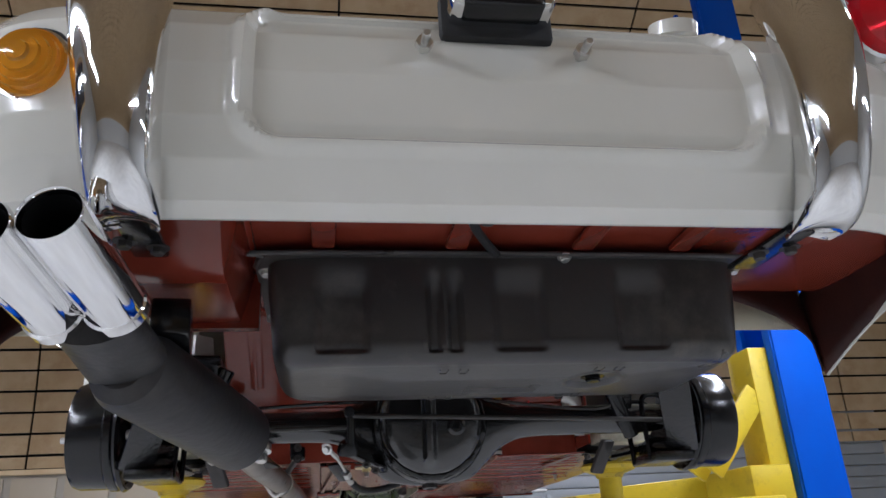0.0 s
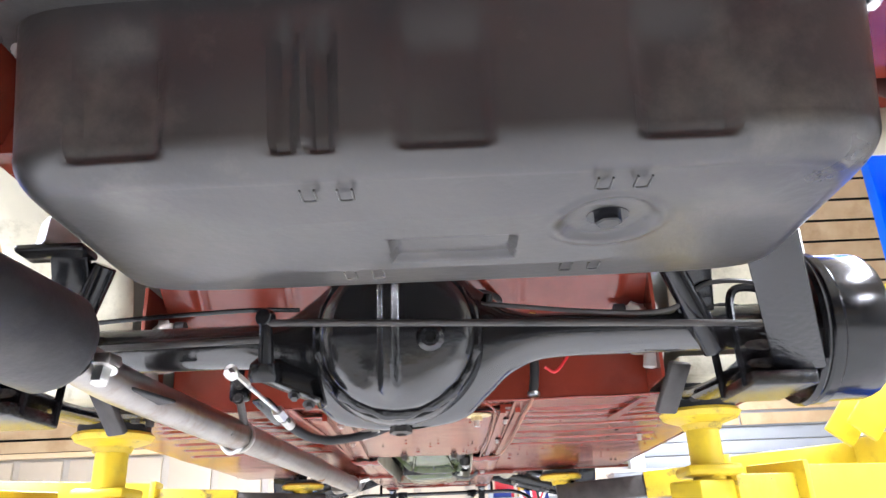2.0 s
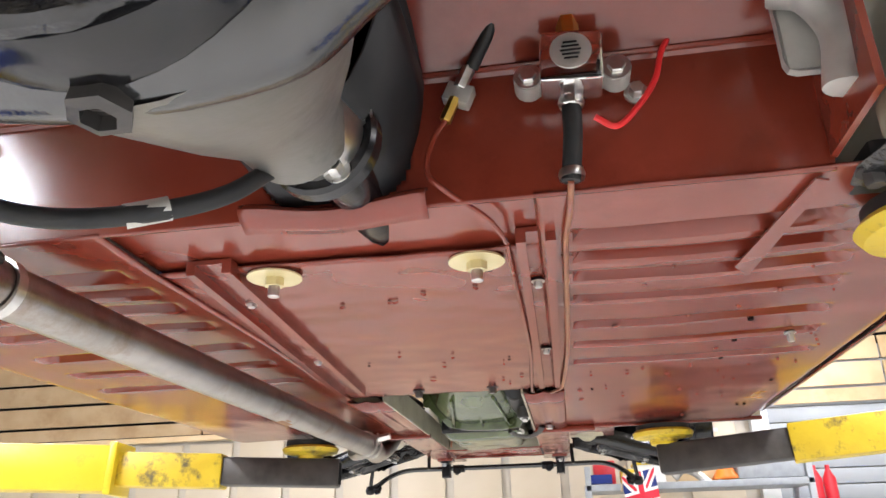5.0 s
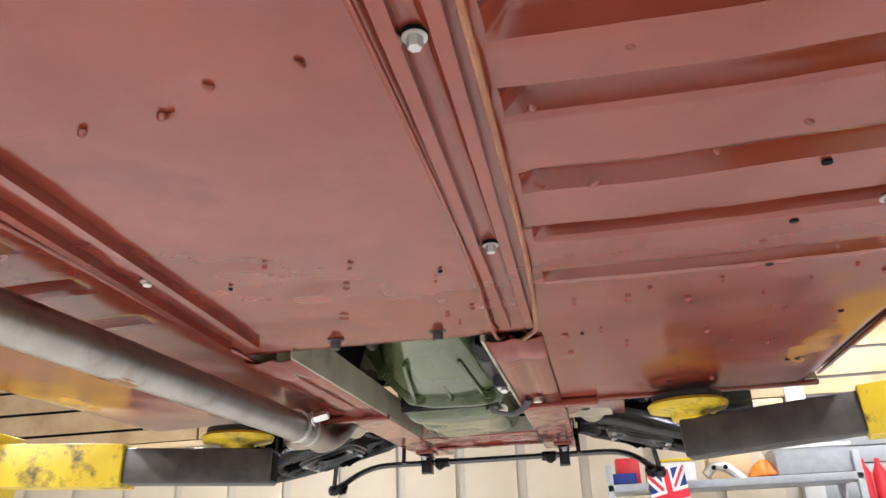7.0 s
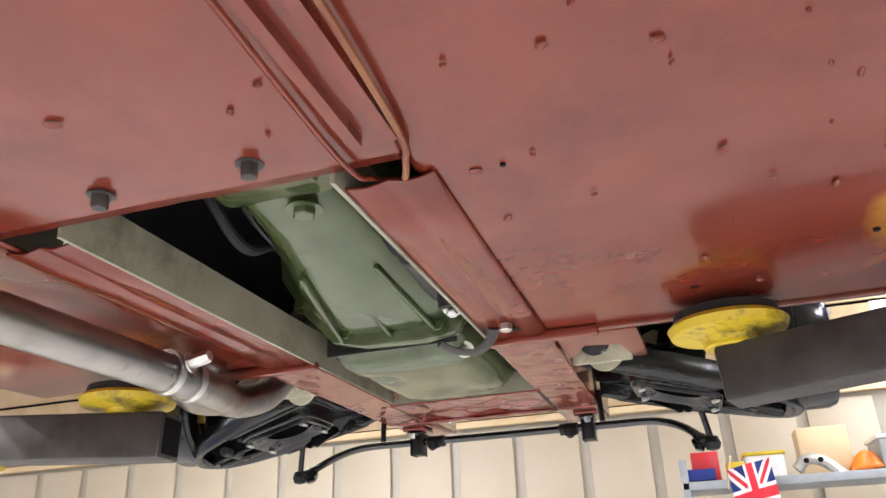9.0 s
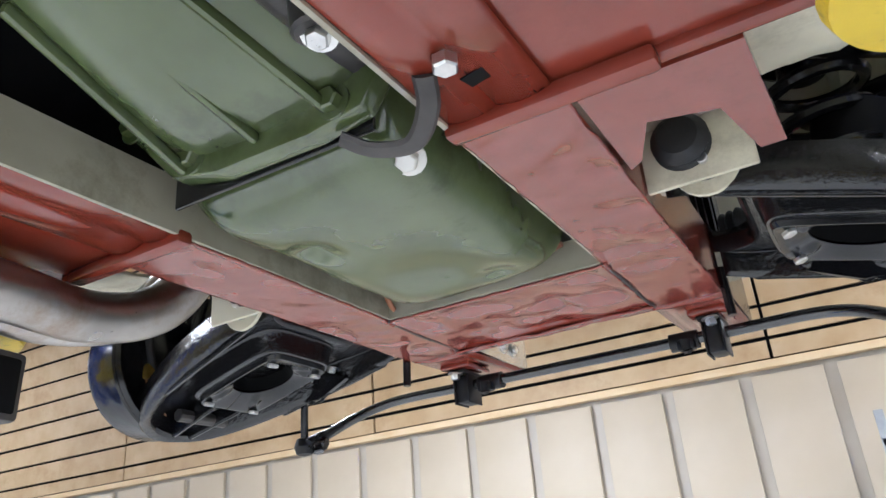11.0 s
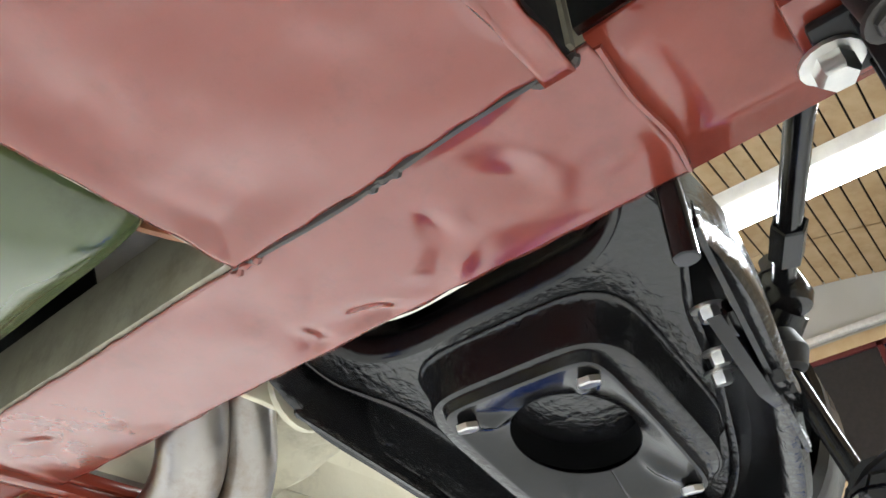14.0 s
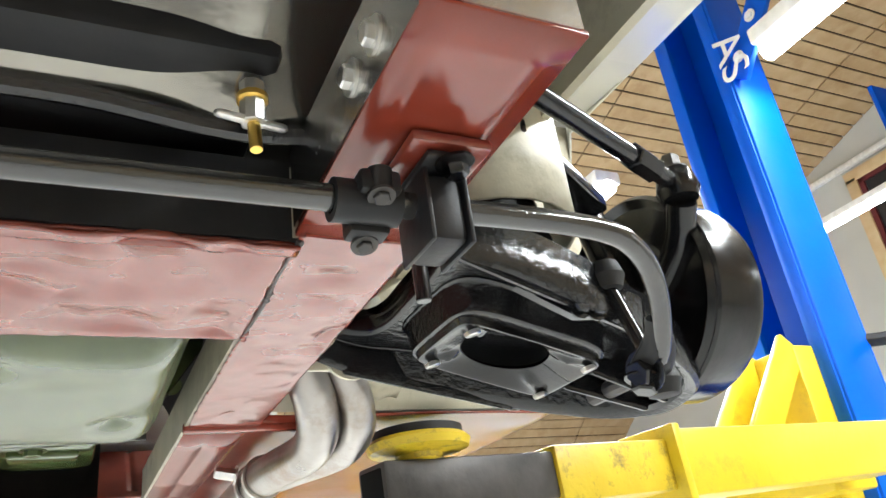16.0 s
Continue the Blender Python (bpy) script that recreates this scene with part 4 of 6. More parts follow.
pl = part("plate_lamp", box((0.013, 0.545, 2.052), (0.13, 0.06, 0.05), None, 0.012), CHROME, car, "chrome number-plate lamp housing")
part("gasket", box((0.013, 0.575, 2.045), (0.145, 0.02, 0.066), None, 0.008), RUBBER, pl)
part("glass", box((0.013, 0.535, 2.034), (0.10, 0.04, 0.02), None, 0.006), BLACK, pl)
for x in (-0.082, 0.116):
    st = part("plate_stud", rod((x, 0.575, 1.993), (x, 0.53, 1.988), 0.005, 10), STEEL, car, "threaded plate stud with nut")
    part("nut", lathe([(0, 0), (0.011, 0), (0.011, 0.01), (0, 0.01)], (x, 0.562, 1.992), (0, -1, 0), 6), STEEL, st)
part("boot_hinge", lathe([(0, 0), (0.035, 0), (0.035, 0.02), (0, 0.02)], (0.30, 0.66, 2.10), (0, -0.3, 1), 24), WHITE, car, "round cream filler lid")

# ---- rear axle ----
AX, AY, AZ = 0.02, 1.44, 1.675
profile = [(0.031, -0.60), (0.031, -0.25), (0.042, -0.17), (0.075, -0.125), (0.105, -0.09), (0.116, -0.04), (0.118, 0.0), (0.116, 0.04), (0.105, 0.09), (0.075, 0.125), (0.042, 0.17), (0.031, 0.25), (0.031, 0.57)]
case = lathe([(max(0.031, p.x), p.y) for p in smooth_path([(r, h, 0) for r, h in profile], 6)], (AX, AY, AZ), (1, 0, 0), 88)
for v in case.verts:
    k = lerp(0.42, 1.0, step(0.10, 0.24, abs(v.co.x - AX)))
    v.co.y = AY + (v.co.y - AY) * k - 0.012 * step(0.10, 0.24, abs(v.co.x - AX))
    v.co.z += 0.006 * step(0.10, 0.24, abs(v.co.x - AX))
axle = part("rear_axle", case, AXLE, car, "glossy black live rear axle casing")
part("nose_piece", lathe([(0.11, 0), (0.10, 0.04), (0.07, 0.11), (0.045, 0.16), (0.04, 0.2), (0, 0.2)], (AX + 0.01, AY, AZ - 0.01), (0.03, 1, -0.05), 36), DUSTY, axle, "dusty grey differential nose")


def cover(u, v):
    """Domed differential cover with two raised vertical swages."""
    a = u * 2 * math.pi
    r = 0.107 * v
    x, z = r * math.cos(a), r * math.sin(a)
    d = 0.040 * (1 - (v * 0.98) ** 4) ** 0.5 if v < 1 else 0
    d += 0.014 * step(-0.024, -0.014, x) * (1 - step(-0.008, 0.01, x)) * (1 - step(0.75, 0.95, v))
    d -= 0.006 * math.exp(-((x + 0.05) / 0.02) ** 2) * (1 - step(0.7, 0.95, v))
    return (AX + x, 1.385 - d, AZ + 0.004 + z)


part("diff_cover", surface(cover, 160, 60), AXLE, axle, "domed glossy black differential cover")
part("cover_seam", tube([(AX + 0.109 * math.cos(k * math.pi / 18), 1.386 + 0.001 * math.sin(k * 7), AZ + 0.004 + 0.109 * math.sin(k * math.pi / 18)) for k in range(37)], lambda t: 0.0075 + 0.0016 * math.sin(53 * t) + 0.0012 * math.sin(131 * t + 1), 10, 5), BLACK_HAMMER, axle, "lumpy sealed cover seam")
part("cover_ring", lathe([(0.106, 0), (0.117, 0.002), (0.122, 0.02), (0.116, 0.05)], (AX, 1.388, AZ + 0.004), (0, 1, 0), 48), BLACK, axle)
fp = part("filler_plug", lathe([(0, 0), (0.017, 0), (0.019, 0.004), (0.013, 0.009), (0.008, 0.009), (0.008, 0.003), (0, 0.003)], (AX + 0.047, 1.349, AZ - 0.012), (0, -1, 0), 24), BLACK_HAMMER, axle)
part("square_socket", box((AX + 0.047, 1.3435, AZ - 0.012), (0.011, 0.008, 0.011), Matrix.Rotation(0.3, 3, "Y")), GAP, fp)
dp = part("drain_plug", lathe([(0, 0), (0.015, 0), (0.016, 0.012), (0.009, 0.014), (0.008, 0.006), (0, 0.006)], (AX, 1.434, AZ - 0.112), (0, -0.1, -1), 6), DARKSTEEL, axle)
part("breather", rod((AX + 0.128, 1.42, AZ + 0.045), (AX + 0.131, 1.415, AZ + 0.068), 0.007, 12), BLACK, axle)
shaft = part("propeller_shaft", rod((AX + 0.012, 1.55, AZ - 0.012), (AX + 0.028, 1.665, AZ - 0.012), 0.037, 28), STEEL, car, "bright propeller shaft flange")
part("shaft_flange", lathe([(0, 0), (0.044, 0), (0.047, 0.004), (0.047, 0.016), (0.04, 0.02), (0, 0.02)], (AX + 0.026, 1.655, AZ - 0.012), (0.12, 1, 0.02), 32), BLACK, shaft)
part("shaft_tube", rod((AX + 0.028, 1.67, AZ - 0.012), (AX + 0.02, 2.3, AZ + 0.06), 0.028, 20), BLACK, shaft)
for a in (0.4, 2.0, 3.6, 5.2):
    part("bolt", bolt((AX + 0.026 + 0.036 * math.cos(a), 1.652, AZ - 0.012 + 0.036 * math.sin(a)), (0, -1, 0), 0.007, 0.012), STEEL, shaft)


def drum(s, cx, cy, cz, r, depth):
    """Brake backplate and drum on the car's side s."""
    d = part("brake_drum", lathe([(r * 0.97, 0.012), (r * 1.0, 0.016), (r * 1.0, 0.028), (r * 0.965, 0.032), (r * 0.965, depth - 0.01), (r * 0.93, depth), (r * 0.5, depth), (0, depth)], (cx, cy, cz), (s, 0, 0), 48), BLACK, car, "glossy black brake drum")
    part("backplate", lathe([(0, 0.0), (r * 0.55, 0.0), (r * 0.62, 0.006), (r * 0.9, 0.008), (r * 0.98, 0.0), (r * 1.02, 0.006), (r * 0.98, 0.013)], (cx, cy, cz), (s, 0, 0), 48), BLACK, d)
    for a in (0.3, 1.87, 3.44, 5.0):
        part("wheel_stud", rod((cx + s * depth, cy + 0.05 * math.cos(a), cz + 0.05 * math.sin(a)), (cx + s * (depth + 0.022), cy + 0.05 * math.cos(a), cz + 0.05 * math.sin(a)), 0.006, 8), STEEL, d)
    return d


for s in (-1, 1):
    cx = s * 0.575
    d = drum(s, cx, 1.425, 1.675, 0.107, 0.095)
    part("brake_lever", beam((cx - s * 0.018, 1.35, 1.662), (cx - s * 0.02, 1.365, 1.622), 0.006, 0.016), ALU, d, "bright handbrake lever")
    part("clevis", rod((cx - s * 0.03, 1.35, 1.664), (cx - s * 0.008, 1.352, 1.664), 0.010, 14), STEEL, d)
    part("wheel_cylinder", rod((cx - s * 0.012, 1.38, 1.60), (cx - s * 0.03, 1.40, 1.60), 0.016, 14), BLACK_HAMMER, d)
    sp = part("leaf_spring", tube([(s * 0.503, 1.35, 1.636), (s * 0.505, 1.42, 1.622), (s * 0.50, 1.60, 1.625), (s * 0.49, 1.95, 1.68)], 0.024, 8, 6, flat=0.35), BLACK_HAMMER, car, "black leaf spring")
    part("lower_leaf", tube([(s * 0.503, 1.35, 1.612), (s * 0.505, 1.42, 1.608), (s * 0.50, 1.6, 1.615)], 0.024, 8, 6, flat=0.3), BLACK_HAMMER, sp)
    part("spring_plate", box((s * 0.52, 1.40, 1.59), (0.085, 0.13, 0.02), None, 0.004), BLACK_HAMMER, sp, "black spring plate")
    part("plate_strap", beam((s * 0.475, 1.20, 1.735), (s * 0.545, 1.345, 1.600), 0.062, 0.008), BLACK_HAMMER, sp, "flat black damper strap")
    for dy in (-0.045, 0.045):
        part("u_bolt", tube([(s * 0.48, 1.41 + dy, 1.585), (s * 0.48, 1.42 + dy, 1.70), (s * 0.505, 1.425 + dy, 1.725), (s * 0.54, 1.42 + dy, 1.70), (s * 0.54, 1.41 + dy, 1.585)], 0.006, 8), BLACK, sp)
    part("bump_lug", beam((s * 0.425, 1.455, 1.64), (s * 0.405, 1.50, 1.575), 0.035, 0.012), DARKSTEEL, axle, "grey steel axle lug")
    part("bump_stop", tube([(s * 0.415, 1.70, 1.790), (s * 0.438, 1.695, 1.775), (s * 0.455, 1.695, 1.735), (s * 0.449, 1.70, 1.685)], lambda t: 0.021 - 0.004 * t, 14), ALU, car, "pale grey alloy bracket")
    part("bracket_plate", box((s * 0.448, 1.722, 1.765), (0.065, 0.012, 0.10), None, 0.01), ALU, car)
    part("pivot_bolt", rod((s * 0.392, 1.70, 1.792), (s * 0.412, 1.70, 1.792), 0.013, 12), RUBBER, car)
    tow = part("damper_mount", box((s * 0.445, 1.33, 1.80), (0.095, 0.05, 0.012), None, 0.005), BLACK, car, "black damper mount bolted under the arch")
    part("mount_block", lathe([(0.033, 0), (0.028, 0.04), (0, 0.04)], (s * 0.445, 1.33, 1.806), (0, 0, 1), 4), ALU, tow)
    part("mount_leg", beam((s * 0.43, 1.34, 1.80), (s * 0.44, 1.40, 1.70), 0.05, 0.02), BLACK, tow)
    part("damper", rod((s * 0.39, 1.36, 1.79), (s * 0.46, 1.40, 1.64), 0.017, 16), BLACK, car, "black telescopic damper")
    part("spring_hanger", box((s * 0.515, 1.795, 1.660), (0.07, 0.07, 0.022), None, 0.005), BLACK_MATT, car, "black front spring hanger")
    for dx, dy in ((-0.03, -0.02), (0.02, -0.028), (0.028, 0.02)):
        part("bolt", bolt((s * 0.515 + dx, 1.795 + dy, 1.648), (0, 0, -1), 0.009, 0.014), DARKSTEEL, car)
    part("chassis_leg", span((s * 0.49, 1.68, 1.665), (s * 0.69, 1.76, 1.70), 0.006), CREAM, car, "cream chassis leg end")

# handbrake linkage, pipes and cable
link = part("handbrake_rod", rod((-0.145, 1.315, 1.683), (0.556, 1.352, 1.664), 0.0045, 10), DARKSTEEL, car, "long steel handbrake rod")
part("handbrake_rod", rod((-0.15, 1.32, 1.662), (-0.556, 1.352, 1.664), 0.0045, 10), DARKSTEEL, car)
lever = part("relay_lever", tube([(-0.147, 1.318, 1.690), (-0.146, 1.321, 1.665), (-0.146, 1.328, 1.632)], lambda t: 0.0075 + 0.003 * t, 12), BLACK, car, "black handbrake relay lever")
part("lever_eye", lathe([(0, -0.009), (0.010, -0.009), (0.012, -0.006), (0.012, 0.006), (0.010, 0.009), (0, 0.009)], (-0.147, 1.318, 1.691), (0.2, 1, 0.1), 18), BLACK, lever)
part("boss", lathe([(0, 0), (0.019, 0), (0.022, 0.008), (0.018, 0.024), (0.010, 0.03), (0, 0.031)], (-0.150, 1.342, 1.612), (0, -0.3, 1), 20), BLACK, lever)
fork = part("fork", beam((-0.197, 1.336, 1.631), (-0.170, 1.344, 1.606), 0.018, 0.004), ALU, lever, "bright clevis fork")
part("fork_cheek", beam((-0.199, 1.345, 1.634), (-0.172, 1.353, 1.610), 0.016, 0.004), ALU, lever)
part("pin", bolt((-0.190, 1.330, 1.623), (-0.4, -0.8, -0.3), 0.007, 0.010), STEEL, lever)
part("arm_plate", beam((-0.168, 1.348, 1.622), (-0.082, 1.372, 1.588), 0.034, 0.005), BLACK, lever, "black angled bracket plate")
part("arm_web", beam((-0.150, 1.362, 1.632), (-0.088, 1.380, 1.606), 0.006, 0.036), BLACK, lever)
part("arm_ear", beam((-0.088, 1.366, 1.618), (-0.078, 1.372, 1.580), 0.026, 0.005), BLACK, lever)
part("lower_bracket", beam((-0.176, 1.42, 1.604), (-0.150, 1.46, 1.575), 0.034, 0.006), BLACK, lever)
for p in ((-0.114, 1.358, 1.596), (-0.096, 1.366, 1.585)):
    part("bolt", bolt(p, (0.1, -0.6, -1), 0.0055, 0.008), DARKSTEEL, lever)
part("cable_end", rod((-0.170, 1.347, 1.606), (-0.151, 1.43, 1.587), 0.003, 8), STEEL, lever)
part("cable_nut", rod((-0.152, 1.426, 1.588), (-0.148, 1.445, 1.582), 0.009, 6), STEEL, lever)
part("handbrake_cable", tube([(-0.146, 1.455, 1.578), (-0.135, 1.475, 1.568), (-0.116, 1.51, 1.560), (-0.088, 1.547, 1.561), (-0.04, 1.575, 1.572), (0.0, 1.60, 1.592), (0.022, 1.625, 1.622)], 0.0068, 12), RUBBER, car, "black sheathed handbrake cable")
part("cable_ferrule", rod((-0.147, 1.450, 1.580), (-0.140, 1.466, 1.572), 0.0075, 14), ALU, car)
part("cable_clip", tube([(-0.052, 1.571, 1.569), (-0.028, 1.583, 1.578)], 0.0082, 12), ALU, car)
part("brake_pipe", tube([(-0.50, 1.40, 1.70), (-0.40, 1.36, 1.705), (-0.2, 1.37, 1.718), (-0.12, 1.40, 1.725)], 0.0035, 8), BLACK, car, "brake pipe along the axle")
part("brake_pipe", tube([(0.14, 1.415, 1.728), (0.30, 1.40, 1.705), (0.40, 1.385, 1.70), (0.45, 1.365, 1.728), (0.52, 1.37, 1.728), (0.57, 1.39, 1.71)], 0.0035, 8), DARKSTEEL, car, "brake pipe along the axle")
part("hanger_clamp", tube([(-0.335, 1.75, 1.60), (-0.31, 1.752, 1.573), (-0.28, 1.755, 1.60), (-0.30, 1.756, 1.63)], 0.005, 8), STEEL, car)
hg = part("exhaust_hanger", box((-0.255, 1.60, 1.650), (0.034, 0.02, 0.030), None, 0.006), BLACK, car, "black rubber exhaust hanger")
part("hanger_stem", rod((-0.258, 1.61, 1.64), (-0.285, 1.74, 1.622), 0.007, 10), DARKSTEEL, hg)
part("hanger_strap", beam((-0.262, 1.60, 1.645), (-0.262, 1.605, 1.70), 0.022, 0.005), BLACK, hg)
for dz in (-0.012, 0.012):
    part("bolt", bolt((-0.255, 1.59, 1.65 + dz), (0, -1, 0), 0.006, 0.008), DARKSTEEL, hg)

# fuel pressure regulator on the heel panel
reg = part("fuel_regulator", box((0.247, 1.735, 1.757), (0.054, 0.035, 0.050), Matrix.Rotation(0.06, 3, "Y"), 0.003), CHROME, car, "small polished fuel pressure regulator")
part("dial", lathe([(0, 0), (0.018, 0), (0.018, 0.001), (0.0, 0.001)], (0.247, 1.7172, 1.760), (0, -1, 0), 28), ALU, reg)
for k in range(5):
    part("dial_mark", box((0.247, 1.7158, 1.768 - k * 0.004), (0.018 - abs(k - 2) * 0.003, 0.0008, 0.0016)), GAP, reg)
for dx in (-0.038, 0.038):
    part("lug", lathe([(0, 0), (0.013, 0), (0.013, 0.02), (0, 0.02)], (0.247 + dx, 1.752, 1.748), (0, -1, 0), 16), ALU, reg)
    part("bolt", bolt((0.247 + dx, 1.732, 1.748), (0, -1, 0), 0.008, 0.006), STEEL, reg)
part("elbow", rod((0.247, 1.733, 1.780), (0.247, 1.733, 1.818), 0.010, 6), BRASS, reg)
part("outlet", rod((0.246, 1.733, 1.735), (0.244, 1.735, 1.715), 0.010, 6), STEEL, reg)
part("fuel_hose", tube([(0.244, 1.735, 1.725), (0.243, 1.737, 1.69), (0.238, 1.745, 1.65)], 0.0085, 12), RUBBER, car, "black fuel hose with clips")
part("fuel_hose", tube([(0.247, 1.733, 1.815), (0.246, 1.725, 1.86), (0.235, 1.62, 1.92)], 0.0085, 12), RUBBER, car, "black fuel hose")
for p in ((0.244, 1.736, 1.72), (0.239, 1.744, 1.655), (0.247, 1.732, 1.822)):
    part("hose_clip", lathe([(0.0105, -0.004), (0.0115, 0), (0.0105, 0.004)], p, (0, 0, 1), 16), STEEL, car)
part("earth_wire", tube([(0.262, 1.73, 1.70), (0.28, 1.735, 1.692), (0.30, 1.74, 1.712), (0.318, 1.745, 1.74), (0.327, 1.75, 1.77), (0.34, 1.757, 1.795)], 0.0028, 8), REDWIRE, car, "thin red wire")
part("bolt", bolt((0.302, 1.757, 1.735), (0, -1, 0), 0.007, 0.012), STEEL, car)
part("grommet", lathe([(0, 0), (0.010, 0), (0.008, 0.006), (0, 0.006)], (0.341, 1.757, 1.797), (0, -1, 0), 14), RUBBER, car)
part("flex_hose", tube([(0.09, 1.56, 1.79), (0.145, 1.65, 1.822), (0.184, 1.70, 1.824), (0.183, 1.725, 1.812), (0.158, 1.748, 1.775)], 0.0062, 12), RUBBER, car, "braided brake flexible hose")
part("hose_union", rod((0.156, 1.748, 1.776), (0.146, 1.748, 1.755), 0.0065, 6), STEEL, car)
part("pipe_nut", rod((0.142, 1.748, 1.745), (0.132, 1.748, 1.722), 0.0055, 6), BRASS, car)
part("union_bracket", box((0.145, 1.752, 1.750), (0.026, 0.014, 0.020), Matrix.Rotation(0.4, 3, "Y"), 0.002), ALU, car)
part("brake_line", tube([(0.133, 1.748, 1.724), (0.120, 1.75, 1.705), (0.114, 1.75, 1.675), (0.130, 1.755, 1.656), (0.160, 1.80, 1.648), (0.174, 1.85, 1.642), (0.174, 1.9, 1.640), (0.173, 2.3, 1.641), (0.160, 2.6, 1.641), (0.165, 2.66, 1.65), (0.17, 2.72, 1.68)], 0.0026, 8), RED, car, "painted brake line along the channel")
part("fuel_line", tube([(0.238, 1.745, 1.65), (0.236, 1.79, 1.643), (0.232, 1.84, 1.640), (0.231, 1.9, 1.640), (0.229, 2.3, 1.640), (0.218, 2.57, 1.641), (0.206, 2.63, 1.642), (0.185, 2.68, 1.648), (0.172, 2.70, 1.66)], 0.003, 8), PAINTED_PIPE, car, "copper fuel line along the channel")
part("torn_lip", sheet([(0.44, 1.775), (0.452, 1.78), (0.43, 2.0), (0.41, 1.97)], lambda x, y: 1.645 - 0.03 * (y - 1.77), thick=0.002), RED, car, "bent strip of red-brown panel edge")

# ---- exhaust ----
muf = part("silencer", lathe([(0, 0), (0.035, 0), (0.052, 0.012), (0.058, 0.03), (0.058, 0.385), (0.05, 0.40), (0.028, 0.405), (0, 0.405)], (-0.448, 0.80, 1.668), (0.105, 0.37, -0.04), 40), MUFFLER, car, "black-painted cylindrical silencer")
part("collector", tube([(-0.462, 0.70, 1.695), (-0.455, 0.76, 1.685), (-0.446, 0.83, 1.668)], lambda t: 0.052 + 0.004 * t, 20, flat=0.65), MUFFLER, muf)
for a, b in (((-0.455, 0.515, 1.742), (-0.432, 0.69, 1.705)), ((-0.522, 0.525, 1.732), (-0.500, 0.70, 1.70))):
    tip = bmesh.new()
    add_lathe(tip, [(0.0285, 0.12), (0.0285, 0.002), (0.031, -0.002), (0.0335, 0.002), (0.0335, 0.17), (0.036, 0.172), (0.036, 0.185), (0.03, 0.185)], a, Vector(b) - Vector(a), 40)
    t = part("tail_pipe", tip, CHROME, car, "polished round tail pipe", smooth=50)
    part("bore", lathe([(0, 0.12), (0.0282, 0.12), (0.0282, 0.006)], a, Vector(b) - Vector(a), 32), GAP, t)
part("front_strap", beam((-0.395, 0.80, 1.73), (-0.41, 0.92, 1.72), 0.05, 0.05), BLACK, muf)
part("hanger_plate", beam((-0.36, 1.24, 1.61), (-0.30, 1.40, 1.60), 0.04, 0.006), BLACK_MATT, muf)
fl = part("pipe_flange", beam((-0.40, 1.225, 1.617), (-0.29, 1.215, 1.617), 0.03, 0.014), PIPE, muf)
for x in (-0.385, -0.305):
    part("bolt", bolt((x, 1.215, 1.608), (0, -0.3, -1), 0.011, 0.02), STEEL, fl)
pipe = part("exhaust_pipe", tube([(-0.336, 1.2, 1.618), (-0.335, 1.34, 1.612), (-0.315, 1.6, 1.607), (-0.30, 1.76, 1.604), (-0.275, 2.285, 1.602), (-0.265, 2.7, 1.602), (-0.262, 2.98, 1.602), (-0.268, 3.08, 1.602), (-0.285, 3.18, 1.606), (-0.275, 3.25, 1.63), (-0.25, 3.28, 1.68), (-0.2, 3.30, 1.76)], 0.026, 20, 10), PIPE, car, "straight bare steel exhaust pipe with rusty weld")
part("rust_band", lathe([(0.0268, 0), (0.0272, 0.02), (0.0268, 0.05)], (-0.273, 2.42, 1.602), (0.02, 1, 0), 24), material("rusty_weld", (0.22, 0.11, 0.05), 0.7, 0, (0.35, 0.2, 0.1), 60, 0.5, 120), pipe, "rusty weld band")
for y, x in ((1.76, -0.30), (2.97, -0.262), (3.02, -0.263)):
    part("clamp", lathe([(0.027, -0.006), (0.0305, -0.006), (0.0305, 0.006), (0.027, 0.006)], (x, y, 1.603), (0, 1, 0), 24), STEEL, pipe)
part("clamp_bolt", bolt((-0.232, 2.98, 1.615), (1, 0, 0.2), 0.009, 0.03), STEEL, pipe)
part("down_pipe", tube([(-0.262, 2.98, 1.602), (-0.30, 3.06, 1.605), (-0.335, 3.16, 1.608), (-0.325, 3.25, 1.63), (-0.29, 3.29, 1.69), (-0.24, 3.31, 1.78)], 0.022, 18, 10), PIPE, car, "bent steel down pipe")


# ---- front suspension ----
def arm_z(x):
    return 1.635 - 0.27 * (abs(x) - 0.32)


def along(pts, steps=5):
    return [(p.x, p.y) for p in smooth_path([(x, y, 0) for x, y in pts], steps)]


def inset(pts, d, ends=True):
    """An open line of (x, y) moved d to its left."""
    out = []
    n = len(pts)
    for i, (x, y) in enumerate(pts):
        (xa, ya), (xb, yb) = pts[max(i - 1, 0)], pts[min(i + 1, n - 1)]
        l = math.hypot(xb - xa, yb - ya) or 1
        out.append((x - (yb - ya) / l * d, y + (xb - xa) / l * d))
    return out


def flange_strip(line, profile, s):
    """A pressed edge along the line: profile gives (inset, rise) pairs."""
    rows = [[(x, y, arm_z(x) + rise) for x, y in inset(line, d)] for d, rise in profile]
    bm = bmesh.new()
    vs = [[bm.verts.new((s * x, y, z)) for x, y, z in r] for r in rows]
    for r0, r1 in zip(vs, vs[1:]):
        for k in range(len(r0) - 1):
            bm.faces.new((r0[k], r0[k + 1], r1[k + 1], r1[k]))
    bmesh.ops.recalc_face_normals(bm, faces=bm.faces)
    return bm


